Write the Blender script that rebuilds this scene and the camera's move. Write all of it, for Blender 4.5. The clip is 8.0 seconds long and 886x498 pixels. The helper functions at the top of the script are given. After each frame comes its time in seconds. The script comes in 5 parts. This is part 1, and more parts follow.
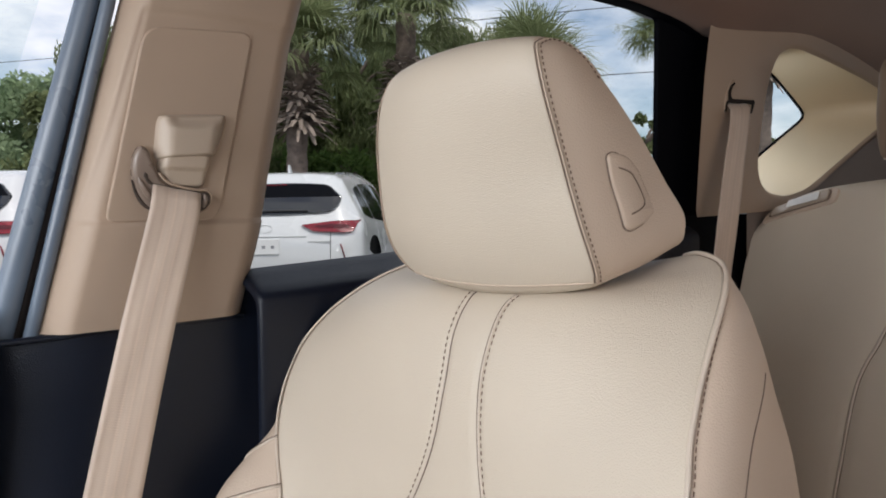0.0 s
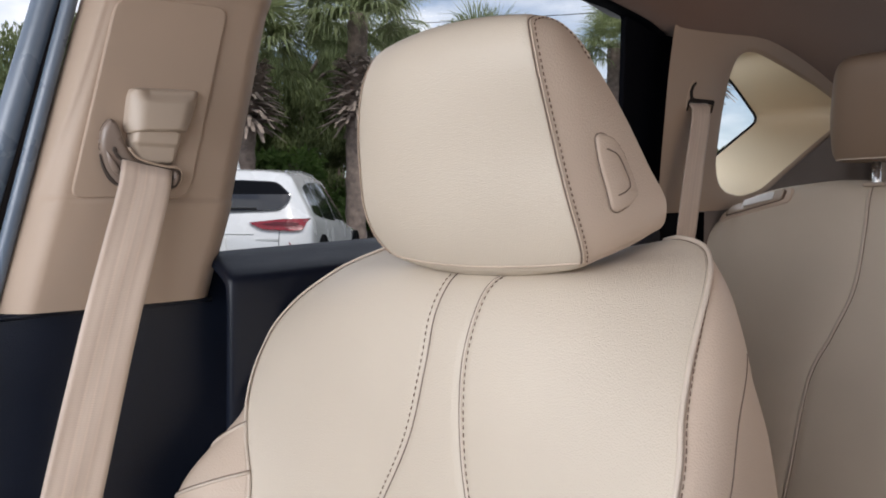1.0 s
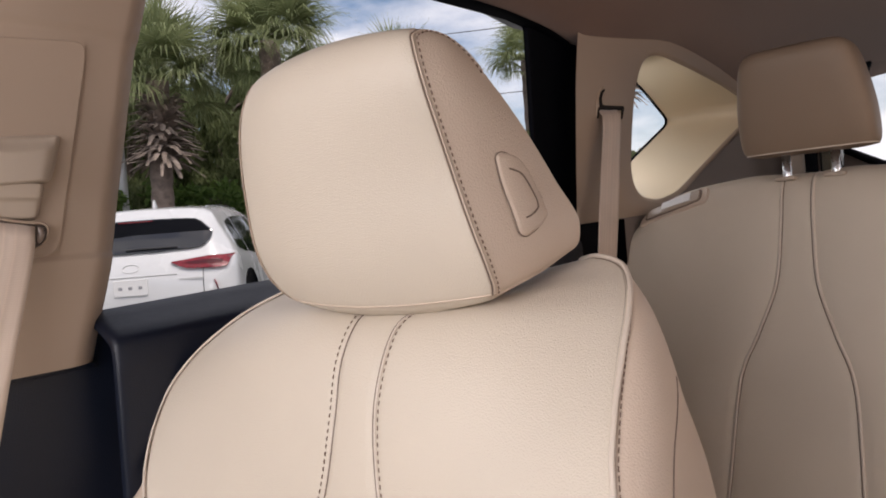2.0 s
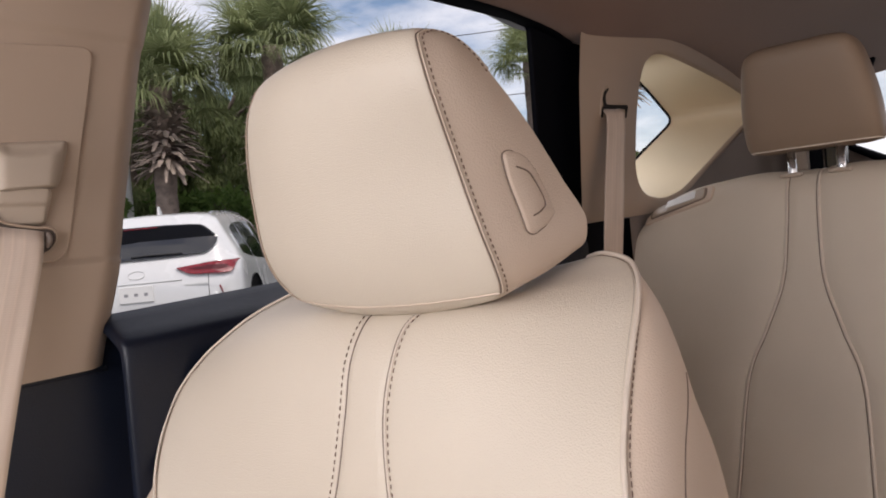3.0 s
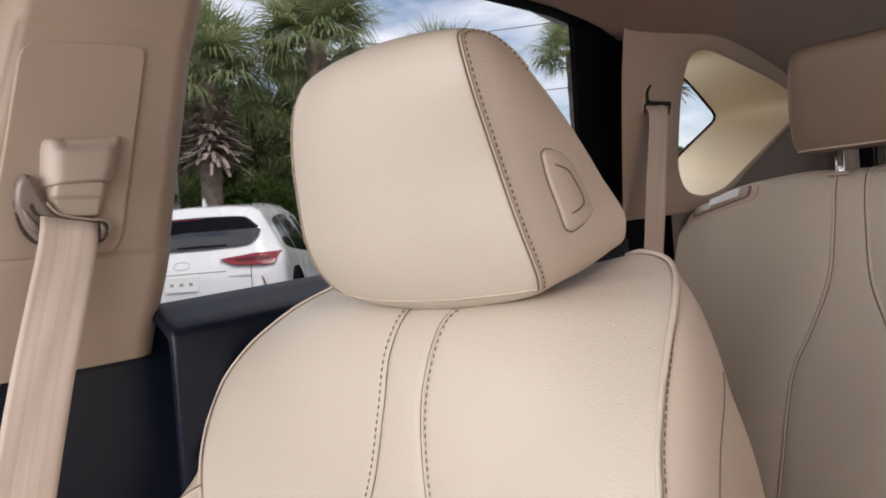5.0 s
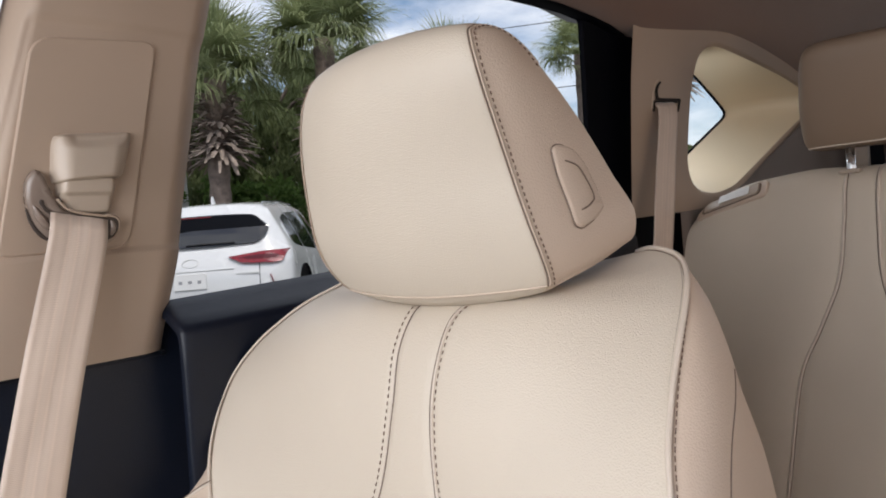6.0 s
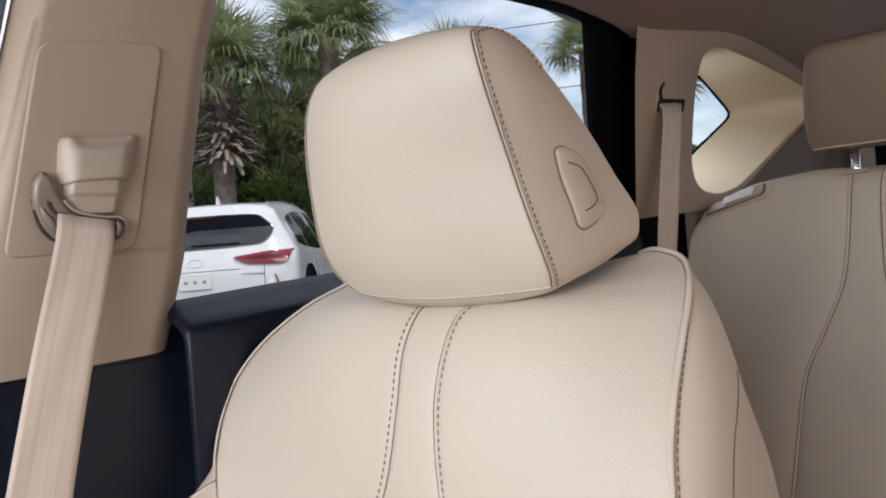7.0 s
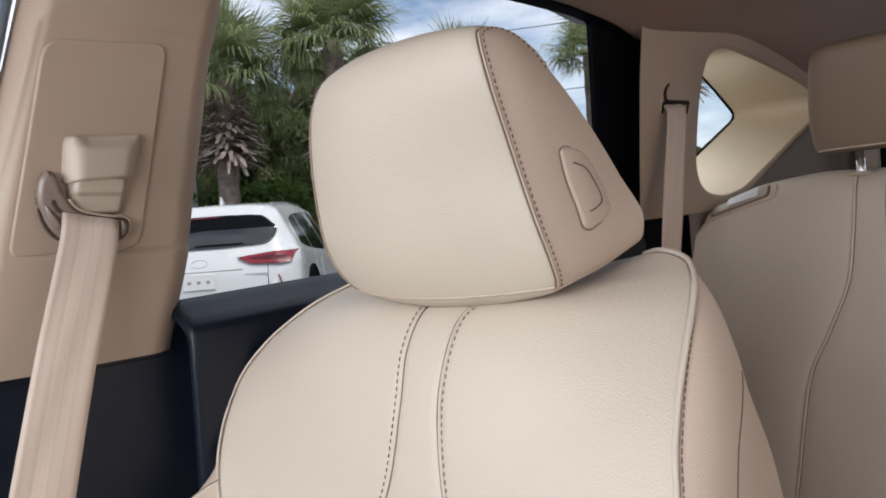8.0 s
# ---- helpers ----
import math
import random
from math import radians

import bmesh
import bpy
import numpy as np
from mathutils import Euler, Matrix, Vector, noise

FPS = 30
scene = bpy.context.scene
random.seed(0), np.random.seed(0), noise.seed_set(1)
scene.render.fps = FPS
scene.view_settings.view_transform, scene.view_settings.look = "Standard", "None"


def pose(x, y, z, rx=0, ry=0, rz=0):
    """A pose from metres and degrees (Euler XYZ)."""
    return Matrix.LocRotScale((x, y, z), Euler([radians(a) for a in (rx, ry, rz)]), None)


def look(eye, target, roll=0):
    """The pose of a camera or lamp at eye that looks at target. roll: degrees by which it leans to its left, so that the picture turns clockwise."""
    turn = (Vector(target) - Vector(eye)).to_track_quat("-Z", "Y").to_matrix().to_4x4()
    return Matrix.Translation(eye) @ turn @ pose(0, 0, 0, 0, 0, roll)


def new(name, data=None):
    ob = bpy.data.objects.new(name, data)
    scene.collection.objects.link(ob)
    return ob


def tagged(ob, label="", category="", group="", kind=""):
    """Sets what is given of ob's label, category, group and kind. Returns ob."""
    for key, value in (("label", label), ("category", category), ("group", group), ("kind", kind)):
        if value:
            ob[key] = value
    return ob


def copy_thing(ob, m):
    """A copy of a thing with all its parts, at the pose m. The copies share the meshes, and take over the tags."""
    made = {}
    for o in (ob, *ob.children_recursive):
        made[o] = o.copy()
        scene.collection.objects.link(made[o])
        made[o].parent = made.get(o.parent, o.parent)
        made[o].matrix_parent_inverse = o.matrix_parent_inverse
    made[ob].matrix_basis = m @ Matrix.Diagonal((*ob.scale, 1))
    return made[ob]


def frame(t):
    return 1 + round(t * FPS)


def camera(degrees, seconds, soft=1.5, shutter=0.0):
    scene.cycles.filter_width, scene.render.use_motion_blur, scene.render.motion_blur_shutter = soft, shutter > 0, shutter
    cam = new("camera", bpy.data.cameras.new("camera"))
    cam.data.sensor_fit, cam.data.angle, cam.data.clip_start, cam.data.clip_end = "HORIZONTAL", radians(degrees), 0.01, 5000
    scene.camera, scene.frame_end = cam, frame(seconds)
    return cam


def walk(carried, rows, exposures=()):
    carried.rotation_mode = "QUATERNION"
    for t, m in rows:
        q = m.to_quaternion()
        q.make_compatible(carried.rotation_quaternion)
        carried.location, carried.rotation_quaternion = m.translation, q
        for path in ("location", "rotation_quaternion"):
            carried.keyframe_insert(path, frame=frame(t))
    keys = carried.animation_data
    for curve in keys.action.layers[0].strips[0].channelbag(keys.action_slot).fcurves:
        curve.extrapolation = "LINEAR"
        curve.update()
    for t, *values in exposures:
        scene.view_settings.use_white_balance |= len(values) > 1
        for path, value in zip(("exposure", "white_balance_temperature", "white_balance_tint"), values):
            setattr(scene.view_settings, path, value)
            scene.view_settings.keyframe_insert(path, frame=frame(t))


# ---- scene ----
cam = camera(60.2, 8.0, 1.9)
PATH = [
    (0, (0.181, -0.095, 1.213), (-1.367, 1.168, 1.125), -1.0),
    (0.2, (0.1625, -0.0838, 1.2105), (-1.340, 1.233, 1.1145), -1.25),
    (0.5, (0.159, -0.088, 1.213), (-1.318, 1.255, 1.103), -1.2),
    (0.8, (0.161, -0.106, 1.2085), (-1.3105, 1.2445, 1.110), -0.2),
    (1, (0.153, -0.116, 1.192), (-1.304, 1.252, 1.11), 0.1),
    (1.2, (0.137, -0.102, 1.1775), (-1.299, 1.287, 1.1025), -0.2),
    (1.5, (0.125, -0.071, 1.187), (-1.257, 1.374, 1.129), -1.6),
    (1.7, (0.126, -0.0545, 1.2002), (-1.235, 1.409, 1.149), -3.05),
    (2, (0.129, -0.053, 1.204), (-1.202, 1.44, 1.164), -4.6),
    (2.2, (0.122, -0.047, 1.203), (-1.2, 1.453, 1.169), -5.2),
    (3.5, (0.13, -0.06, 1.201), (-1.225, 1.41, 1.168), -5.1),
    (4, (0.13, -0.06, 1.201), (-1.25, 1.387, 1.167), -4.8),
    (4.5, (0.136, -0.063, 1.203), (-1.265, 1.364, 1.168), -4.7),
    (6, (0.133, -0.063, 1.201), (-1.296, 1.336, 1.161), -4.6),
    (6.5, (0.136, -0.065, 1.202), (-1.298, 1.33, 1.162), -4.6),
    (7, (0.136, -0.065, 1.202), (-1.301, 1.325, 1.163), -4.6),
    (7.5, (0.135, -0.064, 1.202), (-1.306, 1.322, 1.164), -4.5),
    (8, (0.135, -0.065, 1.201), (-1.308, 1.319, 1.166), -4.4),
]
walk(cam, [(t, look(eye, target, roll)) for t, eye, target, roll in PATH],
     [(0, -0.26, 6400, 11), (0.5, -0.12, 6250, 12), (0.8, -0.16, 6250, 12), (1.2, -0.20, 6350, 14), (1.5, -0.18, 6450, 14), (2, -0.14, 6750, 19), (3.5, -0.12, 6700, 18), (4.5, -0.12, 6650, 17), (6, -0.10, 6380, 13), (8, -0.10, 6230, 12)])


from mathutils.bvhtree import BVHTree
from mathutils.geometry import tessellate_polygon

# ---- light ----
world = bpy.data.worlds.new("world")
scene.world = world
world.use_nodes = True
wn, wl = world.node_tree.nodes, world.node_tree.links
wn.clear()
SUN_ELEV, SUN_AZ = radians(60), radians(113)
sky = wn.new("ShaderNodeTexSky")
sky.sky_type, sky.sun_disc = "NISHITA", False
sky.sun_elevation, sky.sun_rotation = SUN_ELEV, SUN_AZ
sky.dust_density, sky.ozone_density = 1.5, 1.5
wco = wn.new("ShaderNodeTexCoord")
wmap = wn.new("ShaderNodeMapping")
wmap.inputs["Scale"].default_value = (1.6, 1.6, 4.5)
wmap.inputs["Location"].default_value = (0.35, 0.9, 0.2)
cloud = wn.new("ShaderNodeTexNoise")
cloud.inputs["Scale"].default_value, cloud.inputs["Detail"].default_value = 1.9, 9
cloud.inputs["Roughness"].default_value = 0.55
cramp = wn.new("ShaderNodeValToRGB")
cramp.color_ramp.elements[0].position, cramp.color_ramp.elements[1].position = 0.39, 0.58
cmix = wn.new("ShaderNodeMixRGB")
cmix.inputs[2].default_value = (8.2, 8.3, 8.7, 1)
back = wn.new("ShaderNodeBackground")
back.inputs["Strength"].default_value = 0.15
wout = wn.new("ShaderNodeOutputWorld")
wl.new(wco.outputs["Generated"], wmap.inputs["Vector"])
wl.new(wmap.outputs["Vector"], cloud.inputs["Vector"])
wl.new(cloud.outputs["Fac"], cramp.inputs["Fac"])
wl.new(cramp.outputs["Color"], cmix.inputs[0])
wl.new(sky.outputs["Color"], cmix.inputs[1])
wl.new(cmix.outputs["Color"], back.inputs["Color"])
wl.new(back.outputs["Background"], wout.inputs["Surface"])

sun = new("sun", bpy.data.lights.new("sun", "SUN"))
sun.data.energy, sun.data.angle, sun.data.color = 2.5, radians(10), (1.0, 0.96, 0.9)
sun.matrix_world = look((3.5, -1.5, 6.5), (0, 0, 0))


def window_light(name, eye, target, sx, sy, watts, colour=(0.93, 0.97, 1.0)):
    """Area lamp at a window's opening, for the sky's light or, in warm colours, cabin bounce."""
    lamp = new(name, bpy.data.lights.new(name, "AREA"))
    lamp.data.shape, lamp.data.size, lamp.data.size_y = "RECTANGLE", sx, sy
    lamp.data.energy, lamp.data.color = watts, colour
    lamp.matrix_world = look(eye, target)
    return lamp


window_light("windshield_light", (0.0, -0.86, 1.40), (-0.05, -0.26, 0.72), 1.2, 0.8, 27.8, (0.95, 0.97, 0.99))
# far side, unseen: warm colours stand in for sunlight bounced inside the cabin
window_light("driver_window_light", (0.69, -0.20, 1.30), (-0.6, 1.3, 1.15), 0.85, 0.32, 0.7, (1.0, 0.92, 0.83))
window_light("rear_side_window_light", (0.66, 0.77, 1.27), (-0.5, 1.4, 0.9), 0.62, 0.22, 2.3, (1.0, 0.85, 0.72))
window_light("far_quarter_window_light", (0.63, 1.66, 1.41), (-0.7, 1.70, 1.30), 0.44, 0.24, 0.6, (1.0, 0.88, 0.74))
window_light("passenger_window_light", (-0.70, -0.42, 1.34), (-0.60, 0.35, 1.22), 0.7, 0.3, 1.7, (1.0, 0.98, 0.95))
# lamp added out of sight behind the trim edge, to brighten the window recess
window_light("quarter_window_light", (-0.79, 1.56, 1.47), (-0.68, 1.74, 1.28), 0.20, 0.14, 0.42)
window_light("rear_window_light", (0.0, 2.28, 1.45), (-0.3, 1.5, 1.2), 0.8, 0.28, 0.4)


# ---- materials ----
def material(name, base, rough=0.5, metal=0.0, grain=0.0, grain_scale=600.0, stain=0.06, stain_scale=9.0, cells=False,
             coat=0.0, spec=0.5, sheen=0.0, speck=0.0, wrinkle=0.0):
    """A surface with a fine grain in relief and soft, larger changes of colour and gloss."""
    m = bpy.data.materials.new(name)
    m.use_nodes = True
    n, l = m.node_tree.nodes, m.node_tree.links
    b = n["Principled BSDF"]
    b.inputs["Metallic"].default_value = metal
    b.inputs["Specular IOR Level"].default_value = spec
    b.inputs["Coat Weight"].default_value = coat
    b.inputs["Sheen Weight"].default_value = sheen
    co = n.new("ShaderNodeTexCoord")
    big = n.new("ShaderNodeTexNoise")
    big.inputs["Scale"].default_value, big.inputs["Detail"].default_value = stain_scale, 5
    l.new(co.outputs["Object"], big.inputs["Vector"])
    ramp = n.new("ShaderNodeMapRange")
    ramp.inputs[1].default_value, ramp.inputs[2].default_value = 0.3, 0.7
    ramp.inputs[3].default_value, ramp.inputs[4].default_value = 1 - stain, 1 + stain
    l.new(big.outputs["Fac"], ramp.inputs[0])
    mul = n.new("ShaderNodeMixRGB")
    mul.blend_type, mul.inputs[0].default_value = "MULTIPLY", 1.0
    mul.inputs[1].default_value = (*base, 1)
    l.new(ramp.outputs[0], mul.inputs[2])
    colour = mul.outputs["Color"]
    if speck:
        fine = n.new("ShaderNodeTexNoise")
        fine.inputs["Scale"].default_value, fine.inputs["Detail"].default_value = grain_scale, 3
        l.new(co.outputs["Object"], fine.inputs["Vector"])
        fr = n.new("ShaderNodeMapRange")
        fr.inputs[1].default_value, fr.inputs[2].default_value = 0.3, 0.7
        fr.inputs[3].default_value, fr.inputs[4].default_value = 1 - speck, 1 + speck
        l.new(fine.outputs["Fac"], fr.inputs[0])
        mul2 = n.new("ShaderNodeMixRGB")
        mul2.blend_type, mul2.inputs[0].default_value = "MULTIPLY", 1.0
        l.new(colour, mul2.inputs[1])
        l.new(fr.outputs[0], mul2.inputs[2])
        colour = mul2.outputs["Color"]
    l.new(colour, b.inputs["Base Color"])
    rr = n.new("ShaderNodeMapRange")
    rr.inputs[1].default_value, rr.inputs[2].default_value = 0.3, 0.7
    rr.inputs[3].default_value, rr.inputs[4].default_value = max(0.02, rough - 0.05), min(1, rough + 0.05)
    l.new(big.outputs["Fac"], rr.inputs[0])
    l.new(rr.outputs[0], b.inputs["Roughness"])
    if grain:
        if cells:
            g = n.new("ShaderNodeTexVoronoi")
            g.feature = "SMOOTH_F1"
            g.inputs["Scale"].default_value = grain_scale
            out = g.outputs["Distance"]
            warp = n.new("ShaderNodeTexNoise")
            warp.inputs["Scale"].default_value = grain_scale * 0.4
            l.new(co.outputs["Object"], warp.inputs["Vector"])
            mixv = n.new("ShaderNodeMixRGB")
            mixv.inputs[0].default_value = 0.0012
            l.new(co.outputs["Object"], mixv.inputs[1])
            l.new(warp.outputs["Color"], mixv.inputs[2])
            l.new(mixv.outputs["Color"], g.inputs["Vector"])
        else:
            g = n.new("ShaderNodeTexNoise")
            g.inputs["Scale"].default_value, g.inputs["Detail"].default_value = grain_scale, 4
            l.new(co.outputs["Object"], g.inputs["Vector"])
            out = g.outputs["Fac"]
        bump = n.new("ShaderNodeBump")
        bump.inputs["Strength"].default_value, bump.inputs["Distance"].default_value = grain, 0.0006
        l.new(out, bump.inputs["Height"])
        if wrinkle:
            wr = n.new("ShaderNodeTexNoise")
            wr.inputs["Scale"].default_value, wr.inputs["Detail"].default_value = 22, 3
            wr.inputs["Distortion"].default_value = 0.8
            l.new(co.outputs["Object"], wr.inputs["Vector"])
            wb = n.new("ShaderNodeBump")
            wb.inputs["Strength"].default_value, wb.inputs["Distance"].default_value = wrinkle, 0.004
            l.new(wr.outputs["Fac"], wb.inputs["Height"])
            l.new(wb.outputs["Normal"], bump.inputs["Normal"])
        l.new(bump.outputs["Normal"], b.inputs["Normal"])
    return m


LEATHER = material("beige_leather", (0.58, 0.505, 0.41), 0.42, grain=0.7, grain_scale=900, cells=True, wrinkle=0.012, stain=0.03, stain_scale=7, spec=0.4)
# much darker than the bench leather: the rear headrest's shade is in this base
REST_SHADED = material("shaded_tan_vinyl", (0.245, 0.176, 0.124), 0.52, grain=0.4, grain_scale=440, cells=True, stain=0.03, stain_scale=8, spec=0.4)
# darker than the front leather: part of the seat sides' shade is in it
LEATHER_SIDE = material("beige_vinyl", (0.54, 0.432, 0.34), 0.45, grain=0.7, grain_scale=700, cells=True, stain=0.03, stain_scale=8, spec=0.4)
PIPING = material("beige_piping", (0.59, 0.505, 0.42), 0.42, grain=0.2, grain_scale=900, stain=0.05, stain_scale=40)
THREAD = material("brown_thread", (0.155, 0.098, 0.07), 0.8, grain=0.4, grain_scale=3000, stain=0.15, stain_scale=200)
GROOVE = material("seam_groove", (0.17, 0.125, 0.098), 0.9, stain=0.1, stain_scale=60)
# paler and yellower than the trim: light falling on the recess is painted in
RECESS = material("brightened_trim_plastic", (0.74, 0.62, 0.44), 0.5, grain=0.25, grain_scale=1500, stain=0.02, stain_scale=6)
TRIM = material("beige_plastic", (0.385, 0.290, 0.218), 0.52, grain=0.35, grain_scale=1500, stain=0.02, stain_scale=6)
GUIDE = material("smooth_beige_plastic", (0.41, 0.333, 0.262), 0.42, grain=0.1, grain_scale=1500, stain=0.02, stain_scale=12)
RING = material("dark_beige_plastic", (0.20, 0.152, 0.122), 0.3, stain=0.05, stain_scale=30)
BLACK = material("black_vinyl", (0.0042, 0.0070, 0.0155), 0.38, spec=0.36, grain=0.5, grain_scale=900, cells=True, stain=0.1, stain_scale=12)
BLACKGLOSS = material("black_plastic", (0.0015, 0.002, 0.004), 0.6, spec=0.06, stain=0.1, stain_scale=12)
RUBBER = material("grey_black_rubber", (0.115, 0.148, 0.195), 0.3, grain=0.2, grain_scale=700, stain=0.12, stain_scale=15)
# far below beige cloth: the cabin's shade and warm bounce are in this base
HEADLINER = material("shaded_headliner_cloth", (0.178, 0.096, 0.062), 0.95, grain=0.5, grain_scale=1400, stain=0.03, stain_scale=5, speck=0.08, sheen=0.2)
CARGO = material("grey_brown_carpet", (0.20, 0.165, 0.145), 0.95, grain=0.8, grain_scale=900, stain=0.08, stain_scale=7, speck=0.2)
CHROME = material("chrome", (0.70, 0.71, 0.73), 0.28, metal=1.0, stain=0.03, stain_scale=60)
TAG = material("pale_label", (0.75, 0.74, 0.72), 0.35, stain=0.05, stain_scale=70)
CARPET = material("dark_carpet", (0.03, 0.028, 0.026), 0.95, grain=0.8, grain_scale=900, stain=0.15, stain_scale=6)
WHITE_PAINT = material("white_car_paint", (0.64, 0.64, 0.635), 0.25, coat=0.8, stain=0.02, stain_scale=2)
CARGLASS = material("dark_car_glass", (0.006, 0.007, 0.010), 0.04, spec=0.95, stain=0.1, stain_scale=3)
REDLENS = material("red_lens", (0.19, 0.005, 0.014), 0.2, coat=0.2, stain=0.25, stain_scale=25)
TYRE = material("tyre_rubber", (0.02, 0.02, 0.02), 0.85, grain=0.5, grain_scale=60, stain=0.1, stain_scale=8)
ALLOY = material("grey_alloy", (0.45, 0.46, 0.48), 0.3, metal=1.0, stain=0.05, stain_scale=10)
ASPHALT = material("asphalt", (0.055, 0.055, 0.056), 0.9, grain=1.0, grain_scale=60, stain=0.2, stain_scale=0.7, speck=0.3)
BARK = material("grey_palm_bark", (0.19, 0.145, 0.12), 0.95, grain=1.0, grain_scale=25, stain=0.35, stain_scale=9)
DEADLEAF = material("dry_palm_boots", (0.31, 0.243, 0.20), 0.9, grain=0.5, grain_scale=30, stain=0.35, stain_scale=6)
# near-black that stands in for the shade inside slots and gaps
SLOT = material("dark_opening_fill", (0.012, 0.009, 0.008), 0.7, spec=0.2)
# brown shading of the belt loop's slot and lower rim, as a colour
LOOP_EDGE = material("loop_edge_shade", (0.055, 0.042, 0.035), 0.5, spec=0.3)
POLE = material("pale_metal_pole", (0.55, 0.55, 0.54), 0.5, stain=0.06, stain_scale=3)
WIRE = material("black_wire", (0.015, 0.015, 0.016), 0.7, stain=0.1, stain_scale=5)


def leaf_material(name, a, b, rough=0.7):
    m = bpy.data.materials.new(name)
    m.use_nodes = True
    n, l = m.node_tree.nodes, m.node_tree.links
    bsdf = n["Principled BSDF"]
    geo = n.new("ShaderNodeNewGeometry")
    co = n.new("ShaderNodeTexCoord")
    no = n.new("ShaderNodeTexNoise")
    no.inputs["Scale"].default_value, no.inputs["Detail"].default_value = 0.8, 4
    l.new(co.outputs["Object"], no.inputs["Vector"])
    add = n.new("ShaderNodeMath")
    add.operation = "MULTIPLY_ADD"
    add.inputs[1].default_value = 0.55
    l.new(geo.outputs["Random Per Island"], add.inputs[0])
    half = n.new("ShaderNodeMath")
    half.operation = "MULTIPLY_ADD"
    half.inputs[1].default_value, half.inputs[2].default_value = 1.4, -0.45
    l.new(no.outputs["Fac"], half.inputs[0])
    l.new(half.outputs[0], add.inputs[2])
    mix = n.new("ShaderNodeMixRGB")
    mix.inputs[1].default_value, mix.inputs[2].default_value = (*a, 1), (*b, 1)
    l.new(add.outputs[0], mix.inputs[0])
    l.new(mix.outputs["Color"], bsdf.inputs["Base Color"])
    bsdf.inputs["Roughness"].default_value = rough
    bsdf.inputs["Specular IOR Level"].default_value = 0.15
    bsdf.inputs["Transmission Weight"].default_value = 0.0
    tr = n.new("ShaderNodeBsdfTranslucent")
    l.new(mix.outputs["Color"], tr.inputs["Color"])
    ms = n.new("ShaderNodeMixShader")
    ms.inputs[0].default_value = 0.45
    l.new(bsdf.outputs[0], ms.inputs[1])
    l.new(tr.outputs[0], ms.inputs[2])
    l.new(ms.outputs[0], n["Material Output"].inputs["Surface"])
    return m


PALM_LEAF = leaf_material("palm_leaf", (0.15, 0.185, 0.085), (0.39, 0.43, 0.22))
OAK_LEAF = leaf_material("broad_leaf", (0.10, 0.125, 0.058), (0.25, 0.29, 0.13))
# distance haze and sunlight are put into this paler leaf colour
FAR_LEAF = leaf_material("hazy_far_leaf", (0.18, 0.25, 0.14), (0.37, 0.46, 0.27))
SHRUB_LEAF = leaf_material("shrub_leaf", (0.07, 0.13, 0.035), (0.19, 0.28, 0.08))


def glass_material(name, tint, gloss=0.08):
    m = bpy.data.materials.new(name)
    m.use_nodes = True
    n, l = m.node_tree.nodes, m.node_tree.links
    n.remove(n["Principled BSDF"])
    tr, gl, mx = n.new("ShaderNodeBsdfTransparent"), n.new("ShaderNodeBsdfGlossy"), n.new("ShaderNodeMixShader")
    fr = n.new("ShaderNodeFresnel")
    fr.inputs["IOR"].default_value = 1.45
    sc = n.new("ShaderNodeMath")
    sc.operation, sc.inputs[1].default_value = "MULTIPLY", 0.14
    l.new(fr.outputs[0], sc.inputs[0])
    tr.inputs["Color"].default_value = (*tint, 1)
    gl.inputs["Roughness"].default_value = 0.02
    l.new(sc.outputs[0], mx.inputs[0])
    l.new(tr.outputs[0], mx.inputs[1])
    l.new(gl.outputs[0], mx.inputs[2])
    l.new(mx.outputs[0], n["Material Output"].inputs["Surface"])
    return m


GLASS_TINT = glass_material("tinted_window_glass", (0.90, 0.92, 0.91))
GLASS_CLEAR = glass_material("clear_window_glass", (0.88, 0.92, 0.91))


